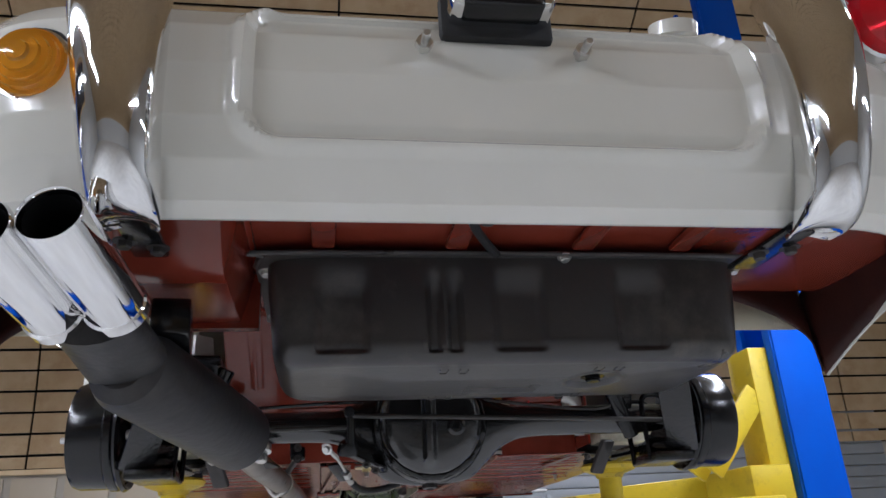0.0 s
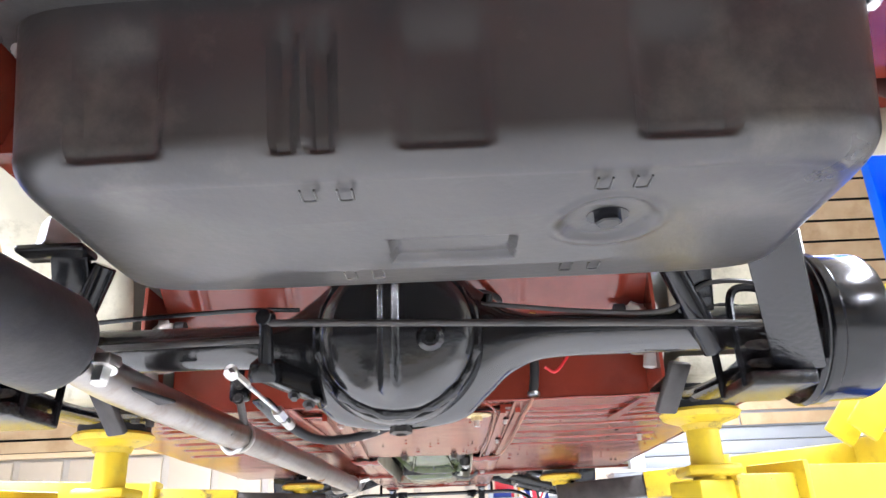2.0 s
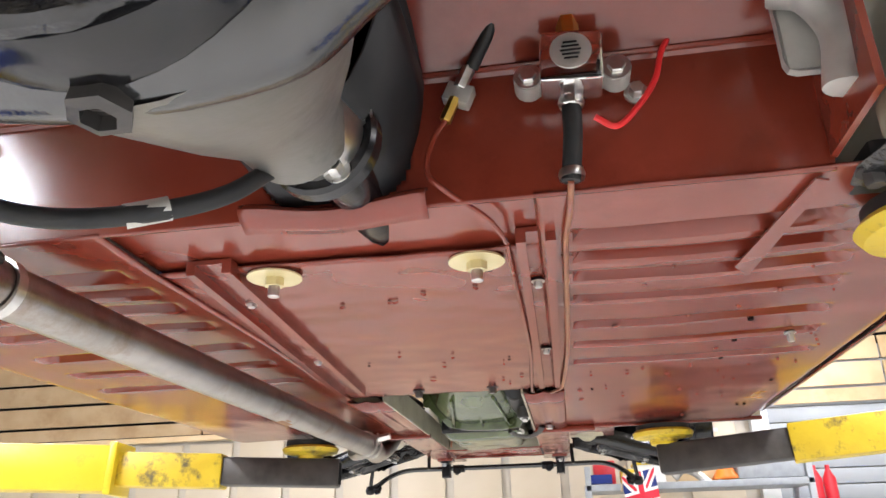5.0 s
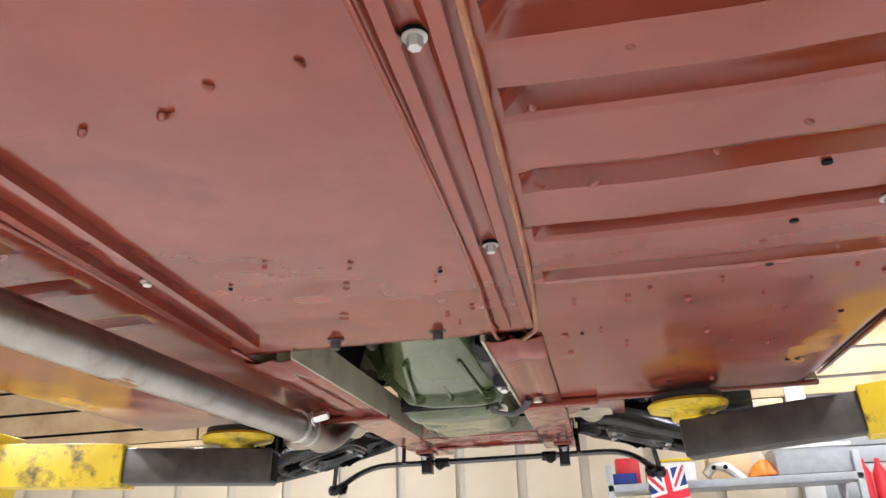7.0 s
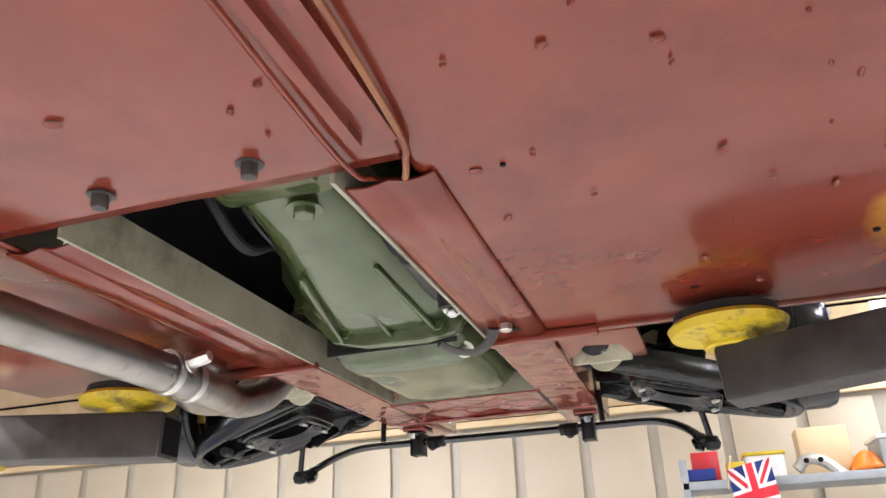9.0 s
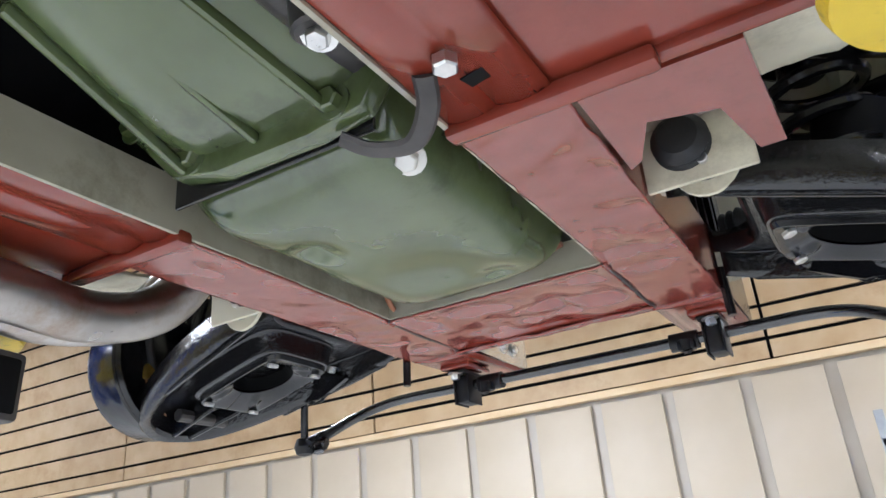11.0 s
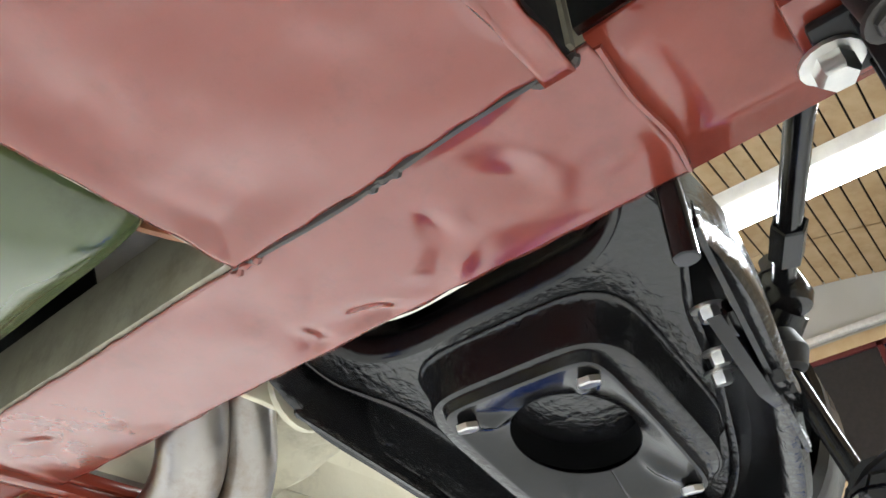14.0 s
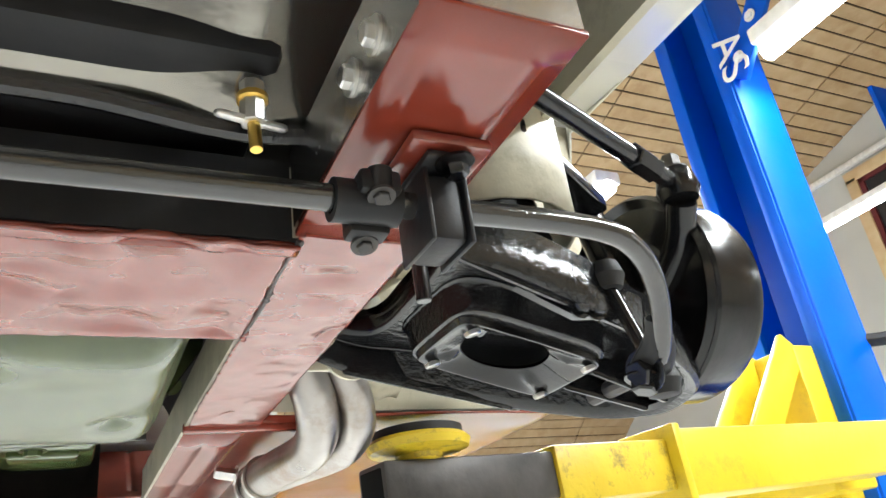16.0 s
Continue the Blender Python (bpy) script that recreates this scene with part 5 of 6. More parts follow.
def wishbone(s):
    def o(pts):
        return [(s * x, y) for x, y in pts]
    edge = along([(0.235, 3.388), (0.262, 3.381), (0.294, 3.375), (0.341, 3.38), (0.397, 3.388), (0.473, 3.412), (0.535, 3.443), (0.566, 3.485), (0.571, 3.525), (0.553, 3.575), (0.503, 3.612), (0.433, 3.638), (0.38, 3.653), (0.323, 3.662), (0.278, 3.66), (0.235, 3.65)])
    inner = along([(0.230, 3.634), (0.250, 3.627), (0.268, 3.613), (0.280, 3.592), (0.283, 3.56), (0.284, 3.51), (0.285, 3.462), (0.277, 3.433), (0.258, 3.419), (0.230, 3.412)])
    LIFT = 0.022

    def narrowing(pts, d):
        """The edge moved inwards by d, less towards the two inboard ends."""
        return [(lerp(x, a, k), lerp(y, b, k)) for (x, y), (a, b) in zip(pts, inset(pts, d)) for k in (0.2 + 0.8 * step(0.24, 0.36, x),)]

    flat_ = narrowing(edge, 0.040) + inset(inner, 0.005)
    w = part("lower_wishbone", sheet(o(flat_), lambda x, y: arm_z(x) + LIFT, (), 0.003), BLACK_HAMMER, car, "glossy black pressed steel lower wishbone")
    rows = [(narrowing(edge, d), rise) for d, rise in ((0.042, LIFT - 0.001), (0.037, LIFT - 0.001), (0.033, LIFT + 0.010), (0.024, LIFT + 0.014), (0.0175, LIFT + 0.006), (0.0155, 0.0), (0.012, -0.006), (0.004, -0.008), (0.0, -0.004), (0.0, 0.036))]
    skirt = bmesh.new()
    vs = [[skirt.verts.new((s * x, y, arm_z(x) + rise)) for x, y in line] for line, rise in rows]
    for r0, r1 in zip(vs, vs[1:]):
        for k in range(len(r0) - 1):
            skirt.faces.new((r0[k], r0[k + 1], r1[k + 1], r1[k]))
    bmesh.ops.recalc_face_normals(skirt, faces=skirt.faces)
    part("outer_flange", skirt, BLACK_HAMMER, w, "hammered black turned edge", smooth=50, solid=0.002)
    part("inner_flange", flange_strip(inner, [(0.006, LIFT), (0.004, LIFT - 0.003), (0.001, LIFT - 0.001), (0, LIFT + 0.006), (0, LIFT + 0.022)], s), BLACK, w, smooth=60, solid=0.002)
    PX, PY = 0.378, 3.5185

    def squared(u, hx, hy, n):
        a = u * 2 * math.pi
        c, q = math.cos(a), math.sin(a)
        k = (abs(c) ** n + abs(q) ** n) ** (-1 / n)
        return hx * c * k, hy * q * k

    def plinth(u, v):
        """Walls of the pressed box that carries the spring pan."""
        t = min(1, v / 0.7)
        cap = step(0.75, 1.0, v)
        dx, dy = squared(u, lerp(lerp(0.080, 0.074, t ** 0.5), 0.0685, cap), lerp(lerp(0.080, 0.071, t ** 0.5), 0.0545, cap), 5)
        return (s * (PX + dx), PY + dy, arm_z(PX + dx) + lerp(LIFT - 0.0005, -0.006, t ** 1.6))

    part("spring_plinth", surface(plinth, 128, 20), BLACK_HAMMER, w, "black pressed box around the spring pan", smooth=60, solid=0.002)

    def dish(u, v):
        """Square pan: a turned rim, four creases from the bolts and a round hole."""
        hx, hy = squared(u, 0.0715, 0.0575, 10)
        a = math.atan2(hy, hx)
        x, y = PX + lerp(0.0405 * math.cos(a), hx, v), PY + lerp(0.0405 * math.sin(a), hy, v)
        g = math.atan2(abs(hy) / 0.043, abs(hx) / 0.058) - math.pi / 4
        crease = math.exp(-(g / 0.11) ** 2)
        z = arm_z(x) - 0.013 + 0.012 * (1 - v) ** 1.3 * (1 - 0.8 * crease * step(0.0, 0.35, v)) + 0.009 * step(0.92, 1.0, v)
        return (s * x, y, z)

    pan_ = part("spring_pan", surface(dish, 160, 28), BLACK, w, "square black spring pan with round hole", smooth=28, solid=0.002)
    # Near-black closed tube added so that the pan hole looks deep and dark.
    part("pan_hole_shade", lathe([(0.0425, 0.0), (0.0425, 0.02), (0.0425, 0.12), (0, 0.12)], (s * PX, PY, arm_z(PX) + 0.0015), (0.27 * s, 0, 1), 32), GAP, pan_)
    for x, y in ((0.321, 3.476), (0.321, 3.562), (0.437, 3.476), (0.437, 3.562)):
        part("bolt", bolt((s * x, y, arm_z(x) - 0.013), (0.26 * s, 0, -1), 0.0075, 0.006, False), STEEL, w)
    for x, y in ((0.344, 3.630), (0.378, 3.619), (0.394, 3.612)):
        part("bolt", bolt((s * x, y, arm_z(x) + LIFT - 0.002), (0.26 * s, 0, -1), 0.0062, 0.009), STEEL, w)
    for y0, y1 in ((3.500, 3.508), (3.548, 3.538)):
        part("fulcrum_rib", beam((s * 0.452, y0, arm_z(0.452) - 0.002), (s * 0.545, y1, arm_z(0.545) - 0.004), 0.005, 0.022), BLACK, w)
    part("trunnion", box((s * 0.52, 3.522, 1.60), (0.035, 0.05, 0.045), None, 0.012), BLACK, w)
    part("trunnion_bolt", rod((s * 0.50, 3.478, 1.583), (s * 0.50, 3.566, 1.583), 0.009, 10), DARKSTEEL, w)
    part("side_plate", beam((s * 0.268, 3.382, arm_z(0.268) + 0.010), (s * 0.45, 3.408, arm_z(0.45) + 0.010), 0.005, 0.042), BLACK_HAMMER, w, "flat black side plate")
    part("side_plate", beam((s * 0.268, 3.658, arm_z(0.268) + 0.010), (s * 0.45, 3.634, arm_z(0.45) + 0.010), 0.005, 0.040), BLACK_HAMMER, w, "hammered black side plate")
    plate = bmesh.new()
    tri_ = [(0.322, 1.628), (0.345, 1.640), (0.40, 1.645), (0.418, 1.632), (0.405, 1.606), (0.375, 1.604)]
    faces_ = [[plate.verts.new((s * x, y, z)) for x, z in tri_] for y in (3.634, 3.642)]
    plate.faces.new(faces_[0])
    plate.faces.new(faces_[1][::-1])
    for k in range(len(tri_)):
        plate.faces.new((faces_[0][k - 1], faces_[0][k], faces_[1][k], faces_[1][k - 1]))
    bmesh.ops.recalc_face_normals(plate, faces=plate.faces)
    lug = part("link_bracket", plate, BLACK, w, "black three-cornered link bracket")
    for x, z in ((0.338, 1.632), (0.378, 1.613), (0.394, 1.612)):
        part("bolt", bolt((s * x, 3.642, z), (0, 1, 0), 0.007, 0.009), BLACK, lug)
    # coil spring and tower
    part("coil_spring", tube([(s * 0.375 + 0.053 * math.cos(k * 0.5), 3.52 + 0.053 * math.sin(k * 0.5), 1.655 + k * 0.0034) for k in range(70)], 0.0075, 8, 2), BLACK, car, "black coil spring")
    part("damper", rod((s * 0.375, 3.52, 1.80), (s * 0.375, 3.52, 1.98), 0.026, 18), BLACK, car)
    d = drum(s, s * 0.545, 3.52, 1.676, 0.113, 0.08)
    part("upright", tube([(s * 0.515, 3.522, 1.58), (s * 0.535, 3.525, 1.66), (s * 0.51, 3.525, 1.77)], 0.018, 12), BLACK, d)
    part("brake_hose", tube([(s * 0.548, 3.47, 1.655), (s * 0.54, 3.455, 1.68), (s * 0.53, 3.44, 1.73), (s * 0.45, 3.40, 1.78)], 0.006, 8), RUBBER, d)
    part("brake_tube", tube([(s * 0.553, 3.46, 1.645), (s * 0.552, 3.47, 1.62), (s * 0.553, 3.49, 1.60), (s * 0.556, 3.51, 1.59)], 0.003, 8), COPPER, d)
    part("hose_block", box((s * 0.55, 3.463, 1.652), (0.015, 0.018, 0.022), None, 0.003), BRASS, d)
    part("steering_arm", tube([(s * 0.54, 3.56, 1.66), (s * 0.55, 3.60, 1.70), (s * 0.535, 3.636, 1.733)], 0.015, 12), BLACK, d)
    tr = part("tie_rod", rod((s * 0.25, 3.755, 1.75), (s * 0.535, 3.636, 1.752), 0.009, 14), BLACK, car, "black steering tie rod")
    part("gaiter", lathe([(0.012, 0), (0.022, 0.006), (0.016, 0.012), (0.022, 0.018), (0.016, 0.024), (0.022, 0.030), (0.014, 0.04), (0.010, 0.05)], (s * 0.232, 3.762, 1.75), (s * 0.285, -0.119, 0), 18), RUBBER, tr)
    part("sleeve", rod((s * 0.45, 3.672, 1.7515), (s * 0.49, 3.655, 1.7515), 0.013, 6), BLACK, tr)
    part("ball_joint", lathe([(0, 0), (0.018, 0.002), (0.022, 0.012), (0.018, 0.03), (0, 0.034)], (s * 0.535, 3.636, 1.733), (0, 0, 1), 20), BLACK, tr)
    part("castle_nut", bolt((s * 0.535, 3.636, 1.767), (0, 0, 1), 0.010, 0.018), DARKSTEEL, tr)
    part("upper_arm", beam((s * 0.36, 3.62, 1.80), (s * 0.51, 3.54, 1.775), 0.03, 0.02), BLACK, car, "black upper suspension arm")
    part("upper_arm", beam((s * 0.36, 3.44, 1.80), (s * 0.51, 3.51, 1.775), 0.03, 0.02), BLACK, car, "black upper suspension arm")
    # anti-roll bar clamp and drop link
    cb = part("bar_mount", box((s * 0.190, 3.769, 1.605), (0.022, 0.038, 0.042), None, 0.005), BLACK_MATT, car, "black moulded anti-roll bar mount")
    for e in (-1, 1):
        part("mount_cheek", box((s * (0.190 + e * 0.0118), 3.769, 1.606), (0.003, 0.042, 0.046), None, 0.001), BLACK_MATT, cb)
    part("saddle", box((s * 0.190, 3.768, 1.638), (0.050, 0.074, 0.008), None, 0.003), RED_ROUGH, cb, "red-brown saddle plate")
    part("mount_foot", box((s * 0.190, 3.768, 1.630), (0.030, 0.066, 0.005), None, 0.002), BLACK_MATT, cb)
    for dy, metal in ((-0.030, STEEL), (0.030, BLACK)):
        part("clamp_bolt", bolt((s * 0.192, 3.768 + dy, 1.628), (0.1 * s, 0, -1), 0.0072, 0.010), metal, cb)
    part("split_clamp", lathe([(0.0078, -0.019), (0.0125, -0.019), (0.0125, 0.019), (0.0078, 0.019)], (s * 0.148, 3.770, 1.612), (1, 0, 0), 18), BLACK_MATT, cb)
    for dy, dz in ((0.015, 0.006), (-0.016, -0.008)):
        part("clamp_ear", rod((s * 0.152, 3.770 + dy * 0.9, 1.612 + dz - 0.009), (s * 0.152, 3.770 + dy, 1.612 + dz + 0.007), 0.0074, 14), BLACK_MATT, cb)
        part("clamp_ear", box((s * 0.152, 3.770 + dy * 0.7, 1.611 + dz), (0.024, 0.016, 0.014), None, 0.003), BLACK_MATT, cb)
        part("screw", bolt((s * 0.152, 3.770 + dy, 1.603 + dz), (0, 0.3, -1), 0.005, 0.004), DARKSTEEL, cb)
    dl = part("drop_link", rod((s * 0.425, 3.661, 1.553), (s * 0.411, 3.645, 1.632), 0.006, 12), BLACK, car, "black drop link with ball ends")
    part("ball", lathe([(0, 0), (0.012, 0.003), (0.016, 0.014), (0.012, 0.026), (0, 0.03)], (s * 0.426, 3.662, 1.530), (0, 0, 1), 20), RUBBER, dl)
    part("ball", lathe([(0, 0), (0.012, 0.003), (0.016, 0.014), (0.012, 0.026), (0, 0.03)], (s * 0.411, 3.645, 1.626), (0, 0, 1), 20), RUBBER, dl)
    part("end_nut", bolt((s * 0.405, 3.668, 1.545), (-0.3 * s, 0, -1), 0.010, 0.012), BLACK, dl)
    return w


wishbone(-1)
wishbone(1)
for s in (-1, 1):
    bp = part("bush_plate", box((s * 0.272, 3.366, 1.690), (0.096, 0.006, 0.088), None, 0.002), CREAM, car, "cream plate with a round rubber bush")
    part("bush", lathe([(0, 0), (0.026, 0), (0.024, 0.004), (0.018, 0.008), (0.008, 0.009), (0, 0.009)], (s * 0.262, 3.363, 1.684), (0, -1, 0), 22), RUBBER, bp)
    part("keyhole", box((s * 0.256, 3.3615, 1.708), (0.013, 0.003, 0.014), Matrix.Rotation(0.3, 3, "Y")), GAP, bp)
    tab = part("bush_tab", lathe([(0, 0), (0.030, 0), (0.030, 0.005), (0, 0.005)], (s * 0.276, 3.372, 1.664), (0, 1, 0), 22), CREAM, car, "round cream mounting tab")
    part("bush", lathe([(0, 0), (0.017, 0), (0.018, 0.004), (0, 0.006)], (s * 0.276, 3.3715, 1.664), (0, -1, 0), 20), RUBBER, tab)
    part("pin", rod((s * 0.276, 3.366, 1.664), (s * 0.276, 3.358, 1.664), 0.005, 10), STEEL, tab)
half = [(0.415, 3.664, 1.550), (0.408, 3.69, 1.561), (0.38, 3.73, 1.588), (0.345, 3.757, 1.606), (0.30, 3.768, 1.613), (0.2, 3.770, 1.613), (0.1, 3.770, 1.613)]
bar = part("anti_roll_bar", tube([(-x, y, z) for x, y, z in half] + [(x, y, z) for x, y, z in half[::-1]], 0.0078, 16, 8), AXLE, car, "black anti-roll bar across the nose")
for s in (-1, 1):
    part("bar_eye", tube([(s * 0.392, 3.712, 1.577), (s * 0.405, 3.690, 1.563), (s * 0.412, 3.670, 1.553), (s * 0.416, 3.655, 1.546)], lambda t: 0.009 + 0.008 * step(0.0, 0.6, t) - 0.004 * step(0.85, 1.0, t), 14, 6, flat=0.55), BLACK_MATT, bar, "flattened end of the bar")
    part("eye_nut", bolt((s * 0.404, 3.672, 1.549), (-s, 0.2, -0.3), 0.011, 0.012), BLACK, bar)
    part("inner_gusset", surface(lambda u, v: (s * lerp(0.325, 0.405, u), lerp(3.185, 3.315, v), 1.668 + 0.03 * v + 0.008 * noise.noise((u * 4, v * 4, 2))), 10, 10), CREAM, car, "rough cut cream gusset", solid=0.003)
    part("splash_shield", surface(lambda u, v: (s * lerp(0.235, 0.33, v), lerp(3.24, 3.36, u), 1.70 + 0.04 * math.sin(3 * u)), 8, 6), CREAM, car, "rough cut cream inner panel", solid=0.003)


# ---- two-post lift ----
lift = thing("two_post_lift", (0, 2.6, 0), "blue and yellow two-post car lift with arms under the sills", "car lift")
for s in (-1, 1):
    ox = 0.42 if s < 0 else 0.05
    c = part("column", box((s * (1.665 + ox), 2.62, 1.95), (0.03, 0.27, 3.9), None, 0.006), BLUE, lift, "glossy blue steel column")
    for dy in (-0.125, 0.125):
        part("flange", box((s * (1.58 + ox), 2.62 + dy, 1.95), (0.17, 0.025, 3.9), None, 0.005), BLUE, c)
        part("lip", box((s * (1.50 + ox), 2.62 + dy * 0.82, 1.95), (0.02, 0.05, 3.9), None, 0.004), BLUE, c)
    part("base_plate", box((s * (1.6 + ox), 2.62, 0.012), (0.5, 0.55, 0.024), None, 0.004), DARKSTEEL, c)
    part("cross_brace", beam((s * (1.52 + ox), 2.76, 2.86), (s * (1.52 + ox), 3.05, 3.2), 0.02, 0.09), BLUE, c)
    for k in range(3):
        part("bolt", bolt((s * (1.505 + ox), 2.80 + 0.09 * k, 2.92 + 0.1 * k), (-s, 0, 0), 0.014, 0.012), WHITEP, c)
    car_ = part("carriage", box((s * (1.48 + ox), 2.62, 1.70 if s > 0 else 1.61), (0.14, 0.17, 0.85 if s > 0 else 0.67), None, 0.008), YELLOW, lift, "yellow lifting carriage")
    part("arm_yoke", box((s * (1.35 + ox), 2.62, 1.60), (0.16, 0.36, 0.13), None, 0.008), YELLOW, car_)
    part("gusset", beam((s * (1.42 + ox), 2.55, 1.95), (s * (1.18 + ox), 2.55, 1.66), 0.02, 0.09), YELLOW, car_)
    part("gusset", beam((s * (1.42 + ox), 2.69, 1.95), (s * (1.18 + ox), 2.69, 1.66), 0.02, 0.09), YELLOW, car_)
    part("lock_pin", bolt((s * (1.28 + ox), 2.78, 1.67), (0, 0, 1), 0.02, 0.03), STEEL, car_)

    def lift_arm(tip, root, reach, metal, outer):
        tip, root = Vector(tip), Vector(root)
        d = (root - tip).normalized()
        a = part("arm", beam(tip + d * outer, root, 0.115, 0.115, 0.006), YELLOW, lift, "yellow box-section lift arm")
        part("end_collar", beam(tip + d * (outer - 0.005), tip + d * (outer + 0.015), 0.13, 0.13, 0.004), YELLOW, a)
        part("middle_section", beam(tip + d * reach, tip + d * (outer + 0.04), 0.085, 0.085, 0.005), YELLOW_WORN, a, "worn yellow telescopic section")
        part("inner_section", beam(tip, tip + d * (reach + 0.02), 0.070, 0.070, 0.006), metal, a)
        if metal is DARKSTEEL:
            part("tube_mouth", beam(tip - d * 0.001, tip + d * 0.004, 0.058, 0.058, 0.004), GAP, a)
        return a

    fa = lift_arm((0.44 if s > 0 else -0.375, 3.145, 1.553), (s * (1.34 + ox), 2.90, 1.61), 0.30, DARKSTEEL, 0.57)
    pp = (s * 0.453, 3.133)
    part("pad", lathe([(0, 0), (0.03, 0), (0.034, 0.012), (0.07, 0.018), (0.074, 0.028), (0.068, 0.034), (0, 0.036)], (*pp, 1.588), (0, 0, 1), 32), YELLOW_WORN, fa, "round yellow lift pad")
    part("stem", rod((*pp, 1.587), (*pp, 1.60), 0.032, 20), YELLOW, fa)
    ra = lift_arm((s * 0.50, 1.79, 1.462), (s * (1.34 + ox), 2.46, 1.50), 0.10, YELLOW, 0.30)
    pr = (s * 0.56, 1.832)
    part("pad", lathe([(0, 0), (0.034, 0), (0.038, 0.010), (0.068, 0.020), (0.075, 0.030), (0.070, 0.036), (0, 0.038)], (*pr, 1.590), (0, 0, 1), 32), YELLOW_WORN, ra, "round yellow lift pad")
    part("stem", rod((*pr, 1.44), (*pr, 1.60), 0.030, 20), YELLOW, ra)
    part("pad_rubber", lathe([(0, 0), (0.066, 0), (0.066, 0.014), (0, 0.014)], (*pr, 1.626), (0, 0, 1), 28), RUBBER, ra)
    part("pad_rubber", lathe([(0, 0), (0.064, 0), (0.064, 0.012), (0, 0.012)], (*pp, 1.622), (0, 0, 1), 28), RUBBER, fa)
    part("arm_head", box((*pr, 1.515), (0.10, 0.10, 0.02), None, 0.008), YELLOW, ra)
txt = bpy.data.curves.new("column_lettering", "FONT")
txt.body, txt.size, txt.extrude, txt.align_x = "AS", 0.16, 0.001, "LEFT"
lt = new("column_lettering", txt)
txt.materials.append(WHITEP)
lt.matrix_world = Matrix.Translation((-1.904, 2.735, 3.02)) @ Matrix(((0, 0, 1), (0, 1, 0), (-1, 0, 0))).to_4x4()
lt.parent = lift
lt.matrix_parent_inverse = Matrix.Translation(-Vector(lift.location))
part("hydraulic_hose", tube([(-2.10, 2.74, 1.95), (-2.19, 2.9, 1.9), (-2.24, 2.95, 1.7), (-2.19, 2.85, 1.2)], 0.02, 10), RUBBER, lift, "black hydraulic hose")

# neighbouring lift column
nb = thing("lift_column", (-4.2, 2.2, 0), "second blue lift column with a black hose, standing further off", "car lift")
post = part("column", box((-4.28, 2.2, 1.92), (0.03, 0.36, 3.84), None, 0.006), BLUE, nb)
for dy in (-0.17, 0.17):
    part("flange", box((-4.2, 2.2 + dy, 1.92), (0.17, 0.03, 3.84), None, 0.006), BLUE, post)
part("column", box((-4.2, 2.62, 1.78), (0.2, 0.14, 3.56), None, 0.006), BLUE, nb)
part("hose", tube([(-4.16, 2.28, 3.8), (-4.12, 2.26, 2.9), (-4.13, 2.28, 1.9), (-4.12, 2.27, 0.4)], 0.02, 10), RUBBER, nb)
for k in range(4):
    part("bolt", bolt((-4.11, 2.03 + 0.34 * (k % 2), 2.4 + 0.5 * (k // 2)), (1, 0, 0), 0.022, 0.012), WHITEP, nb)

# ---- shelf by the far wall ----
shelf = thing("shelf_unit", (1.05, 6.85, 0), "grey steel shelf unit crowded with parts", "shelf")
for x in (0.34, 1.78):
    for y in (6.65, 7.05):
        part("upright", span((x - 0.02, y - 0.02, 0), (x + 0.02, y + 0.02, 1.86 if y < 7 else 1.76), 0.003), GREYP, shelf)
for z in (0.5, 1.1, 1.74):
    part("shelf_board", span((0.32, 6.63, z - 0.045), (1.80, 7.08, z), 0.006), GREYP, shelf)


def crate(x, y, z, w, d, h, mat, label, lid=None):
    t = thing("storage_box", (x, y, z), label, "box")
    bm = bmesh.new()
    for sx in (-1, 1):
        add_box(bm, (x + sx * w / 2, y, z + h / 2), (0.008, d, h), None, 0.003)
    for sy in (-1, 1):
        add_box(bm, (x, y + sy * d / 2, z + h / 2), (w, 0.008, h), None, 0.003)
    add_box(bm, (x, y, z + 0.005), (w, d, 0.008))
    part("body", bm, mat, t)
    if lid:
        part("lid", box((x, y, z + h), (w + 0.03, d + 0.03, 0.02), None, 0.006), lid, t)
    return t


crate(1.55, 6.82, 1.745, 0.42, 0.3, 0.16, GREYP, "clear grey plastic crate of parts on the shelf", WHITEP)
crate(1.10, 6.95, 1.745, 0.25, 0.2, 0.26, TRIM, "small open wooden box on the shelf")
crate(0.78, 6.95, 1.745, 0.2, 0.2, 0.14, WHITEP, "pale plastic tub with yellow lid", YELLOW)
crate(0.46, 6.85, 1.745, 0.14, 0.2, 0.16, REDP, "red and blue retail carton")
crate(0.62, 6.85, 1.745, 0.09, 0.1, 0.10, YELLOW, "small yellow carton on the shelf")
crate(0.42, 6.75, 1.745, 0.16, 0.2, 0.06, NAVY, "flat blue carton on the shelf")
t = thing("rag", (1.27, 6.75, 1.745), "crumpled bright orange cloth on the shelf", "cloth")
part("folds", surface(lambda u, v: (1.27 + 0.09 * (u - 0.5) * 2, 6.75 + 0.07 * (v - 0.5) * 2, 1.75 + 0.10 * (1 - (2 * u - 1) ** 2) * (1 - (2 * v - 1) ** 2) + 0.02 * noise.noise((u * 5, v * 5, 1))), 16, 16), ORANGE, t, solid=0.004)
t = thing("casting", (1.0, 6.72, 1.745), "grey alloy bracket casting with two holes", "car part")
part("arm", tube([(0.92, 6.7, 1.77), (0.98, 6.7, 1.82), (1.06, 6.7, 1.80), (1.14, 6.68, 1.72)], 0.03, 10), ALU, t)
for x in (0.97, 1.04):
    part("bore", rod((x, 6.66, 1.81), (x, 6.675, 1.81), 0.014, 12), GAP, t)
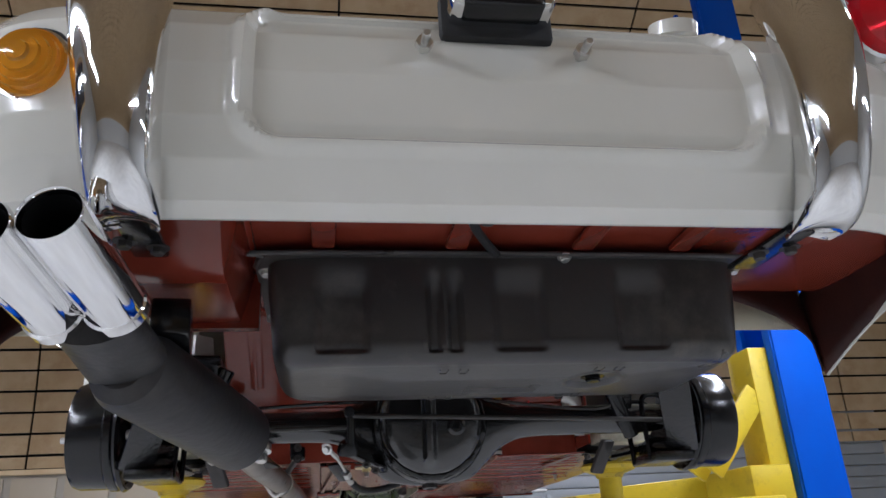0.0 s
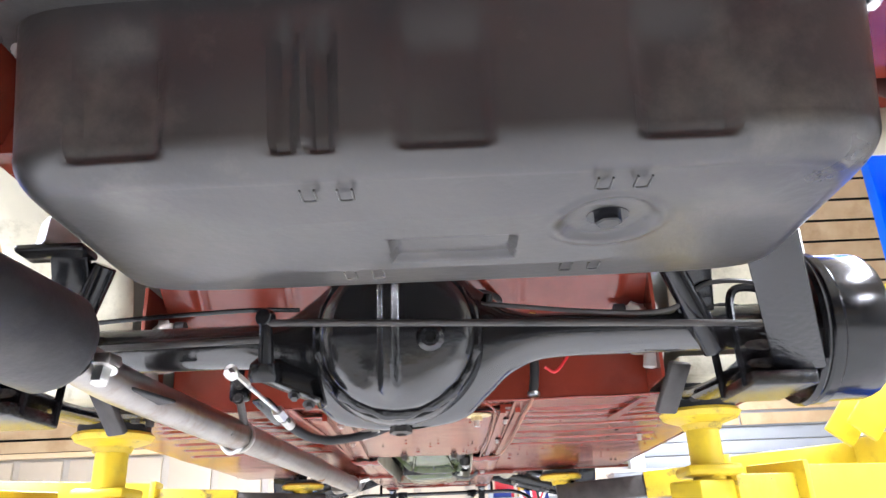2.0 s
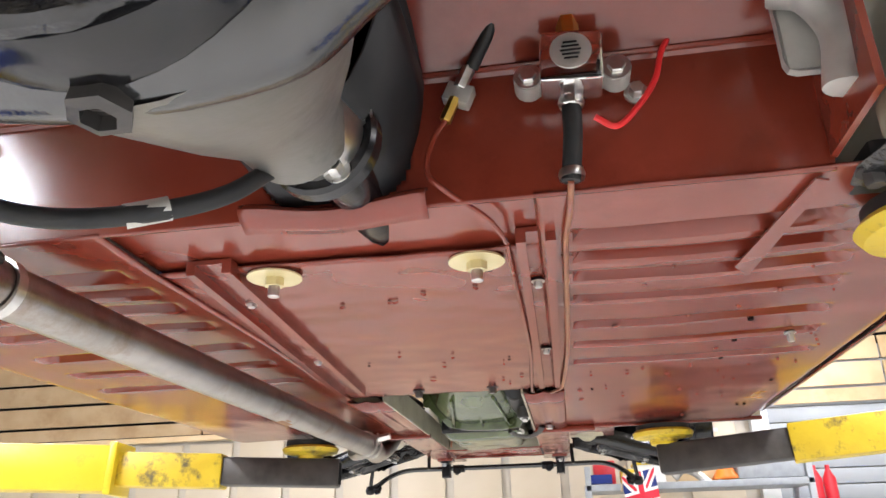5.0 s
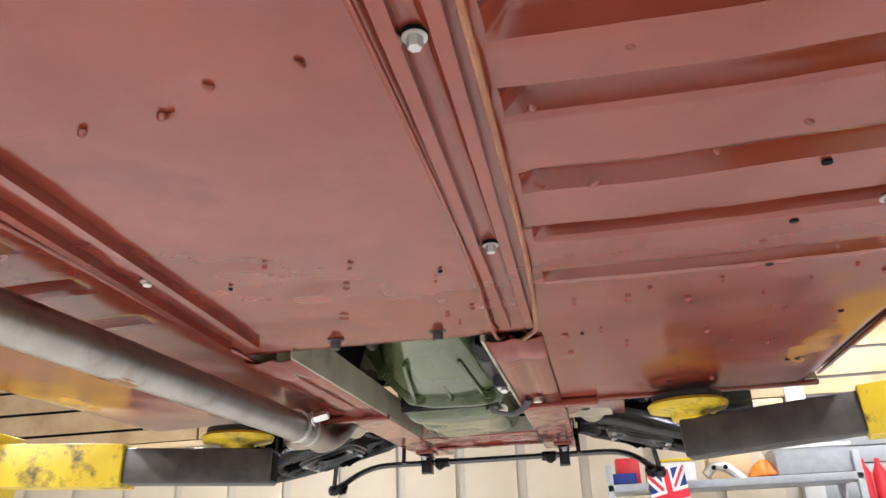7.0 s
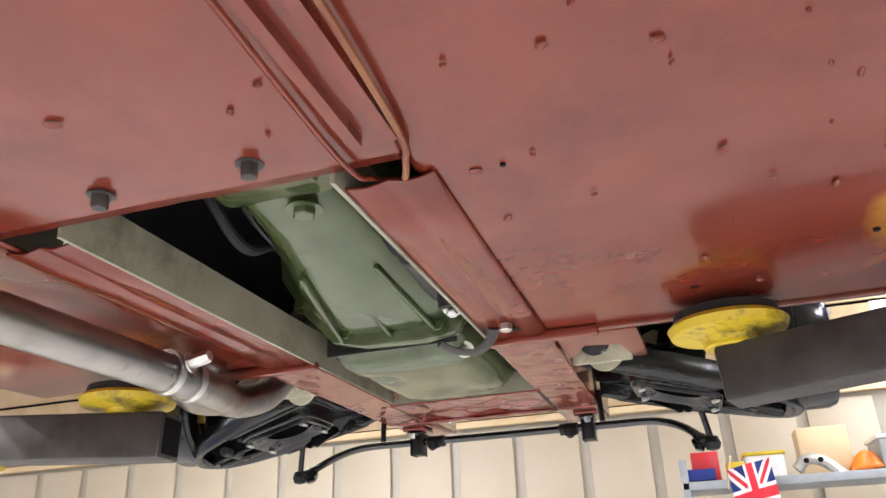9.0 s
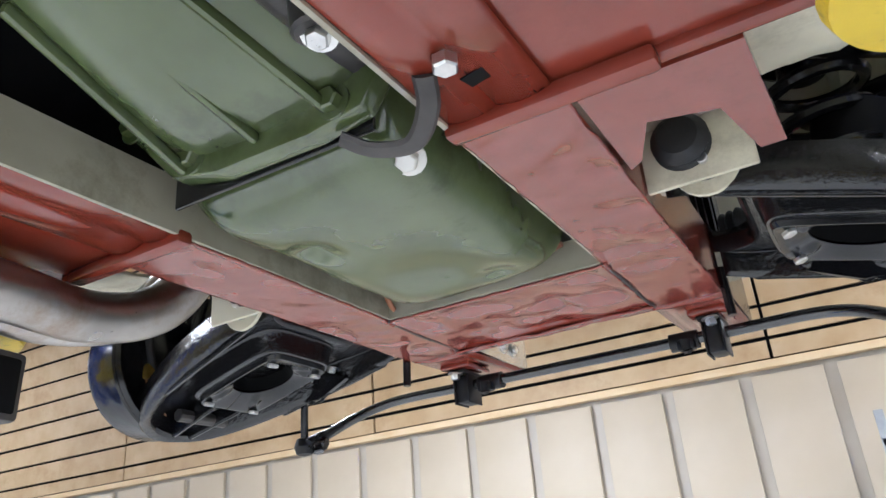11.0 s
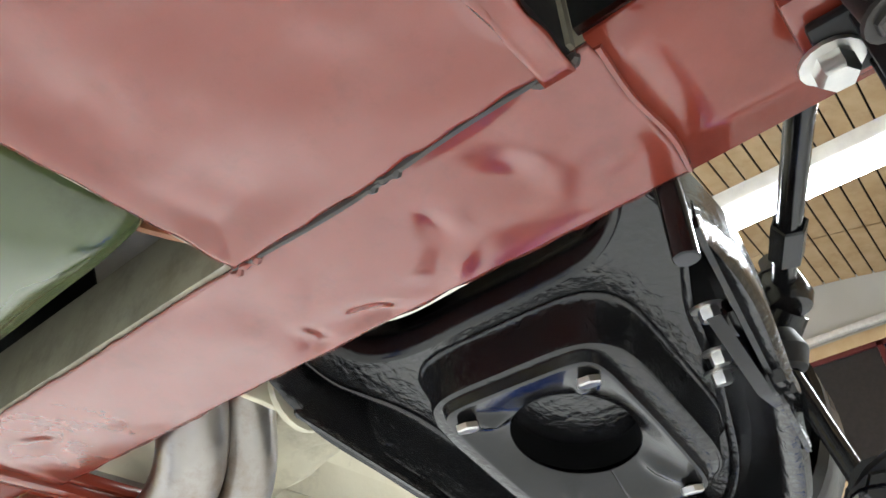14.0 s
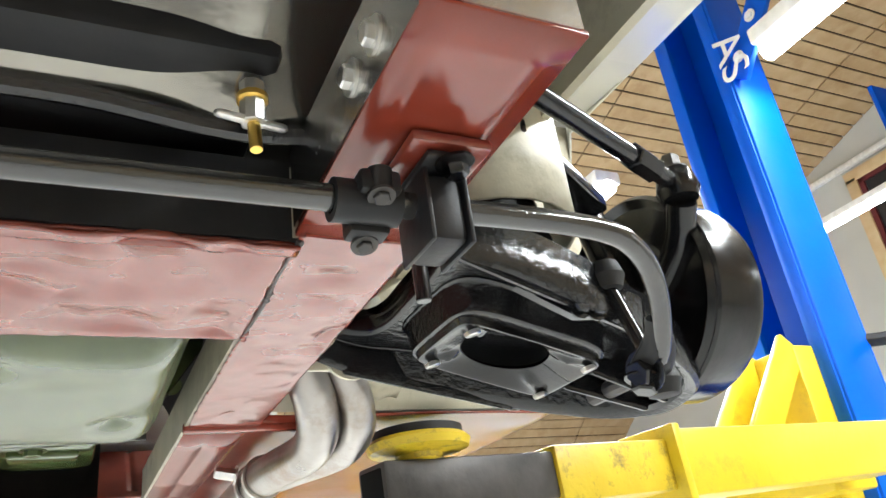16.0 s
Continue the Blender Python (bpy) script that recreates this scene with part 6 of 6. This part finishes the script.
for x in (1.88, 1.97):
    t = thing("bottle", (x, 6.9, 1.55), "dark red plastic fluid bottle", "bottle", "red bottles")
    part("body", lathe([(0, 0), (0.04, 0), (0.042, 0.02), (0.042, 0.19), (0.015, 0.25), (0.015, 0.28), (0, 0.28)], (x, 6.9, 1.55), (0, 0, 1), 20), REDP, t)
t = thing("cabinet", (1.95, 6.95, 0), "low grey workshop cabinet", "cabinet")
part("body", span((1.84, 6.7, 0), (2.25, 7.2, 1.55), 0.008), GREYP, t)

# flag on a short staff
flag = thing("flag", (0.63, 6.63, 1.70), "small red, white and blue union flag hanging from the shelf", "flag")
FX, FZ, FW, FH = 0.56, 1.46, 0.22, 0.32


def cloth(u0, u1, v0, v1, off):
    def f(u, v):
        a, b = lerp(u0, u1, u), lerp(v0, v1, v)
        return (FX + FW * a + 0.03 * (1 - b), 6.56 + 0.02 * math.sin(7 * a + 2 * b) - off, FZ + FH * b + 0.05 * a)
    return surface(f, 10, 10)


def diagonal(a, b, w, off):
    def f(u, v):
        p = Vector((lerp(a[0], b[0], u), lerp(a[1], b[1], u)))
        n = Vector((-(b[1] - a[1]), b[0] - a[0])).normalized() * (v - 0.5) * w
        q = p + n
        x, z = min(1, max(0, q.x)), min(1, max(0, q.y))
        return (FX + FW * x + 0.03 * (1 - z), 6.56 + 0.02 * math.sin(7 * x + 2 * z) - off, FZ + FH * z + 0.05 * x)
    return surface(f, 16, 4)


part("field", cloth(0, 1, 0, 1, 0), NAVY, flag)
for a, b in (((0, 0), (1, 1)), ((1, 0), (0, 1))):
    part("white_saltire", diagonal(a, b, 0.2, 0.003), CLOTHW, flag)
    part("red_saltire", diagonal(a, b, 0.07, 0.005), CLOTHR, flag)
part("white_cross", cloth(0.36, 0.64, 0, 1, 0.007), CLOTHW, flag)
part("white_cross", cloth(0, 1, 0.36, 0.64, 0.007), CLOTHW, flag)
part("red_cross", cloth(0.42, 0.58, 0, 1, 0.009), CLOTHR, flag)
part("red_cross", cloth(0, 1, 0.42, 0.58, 0.009), CLOTHR, flag)
part("staff", rod((FX - 0.005, 6.62, 1.69), (FX + 0.03, 6.56, 1.85), 0.006, 8), TRIM, flag)
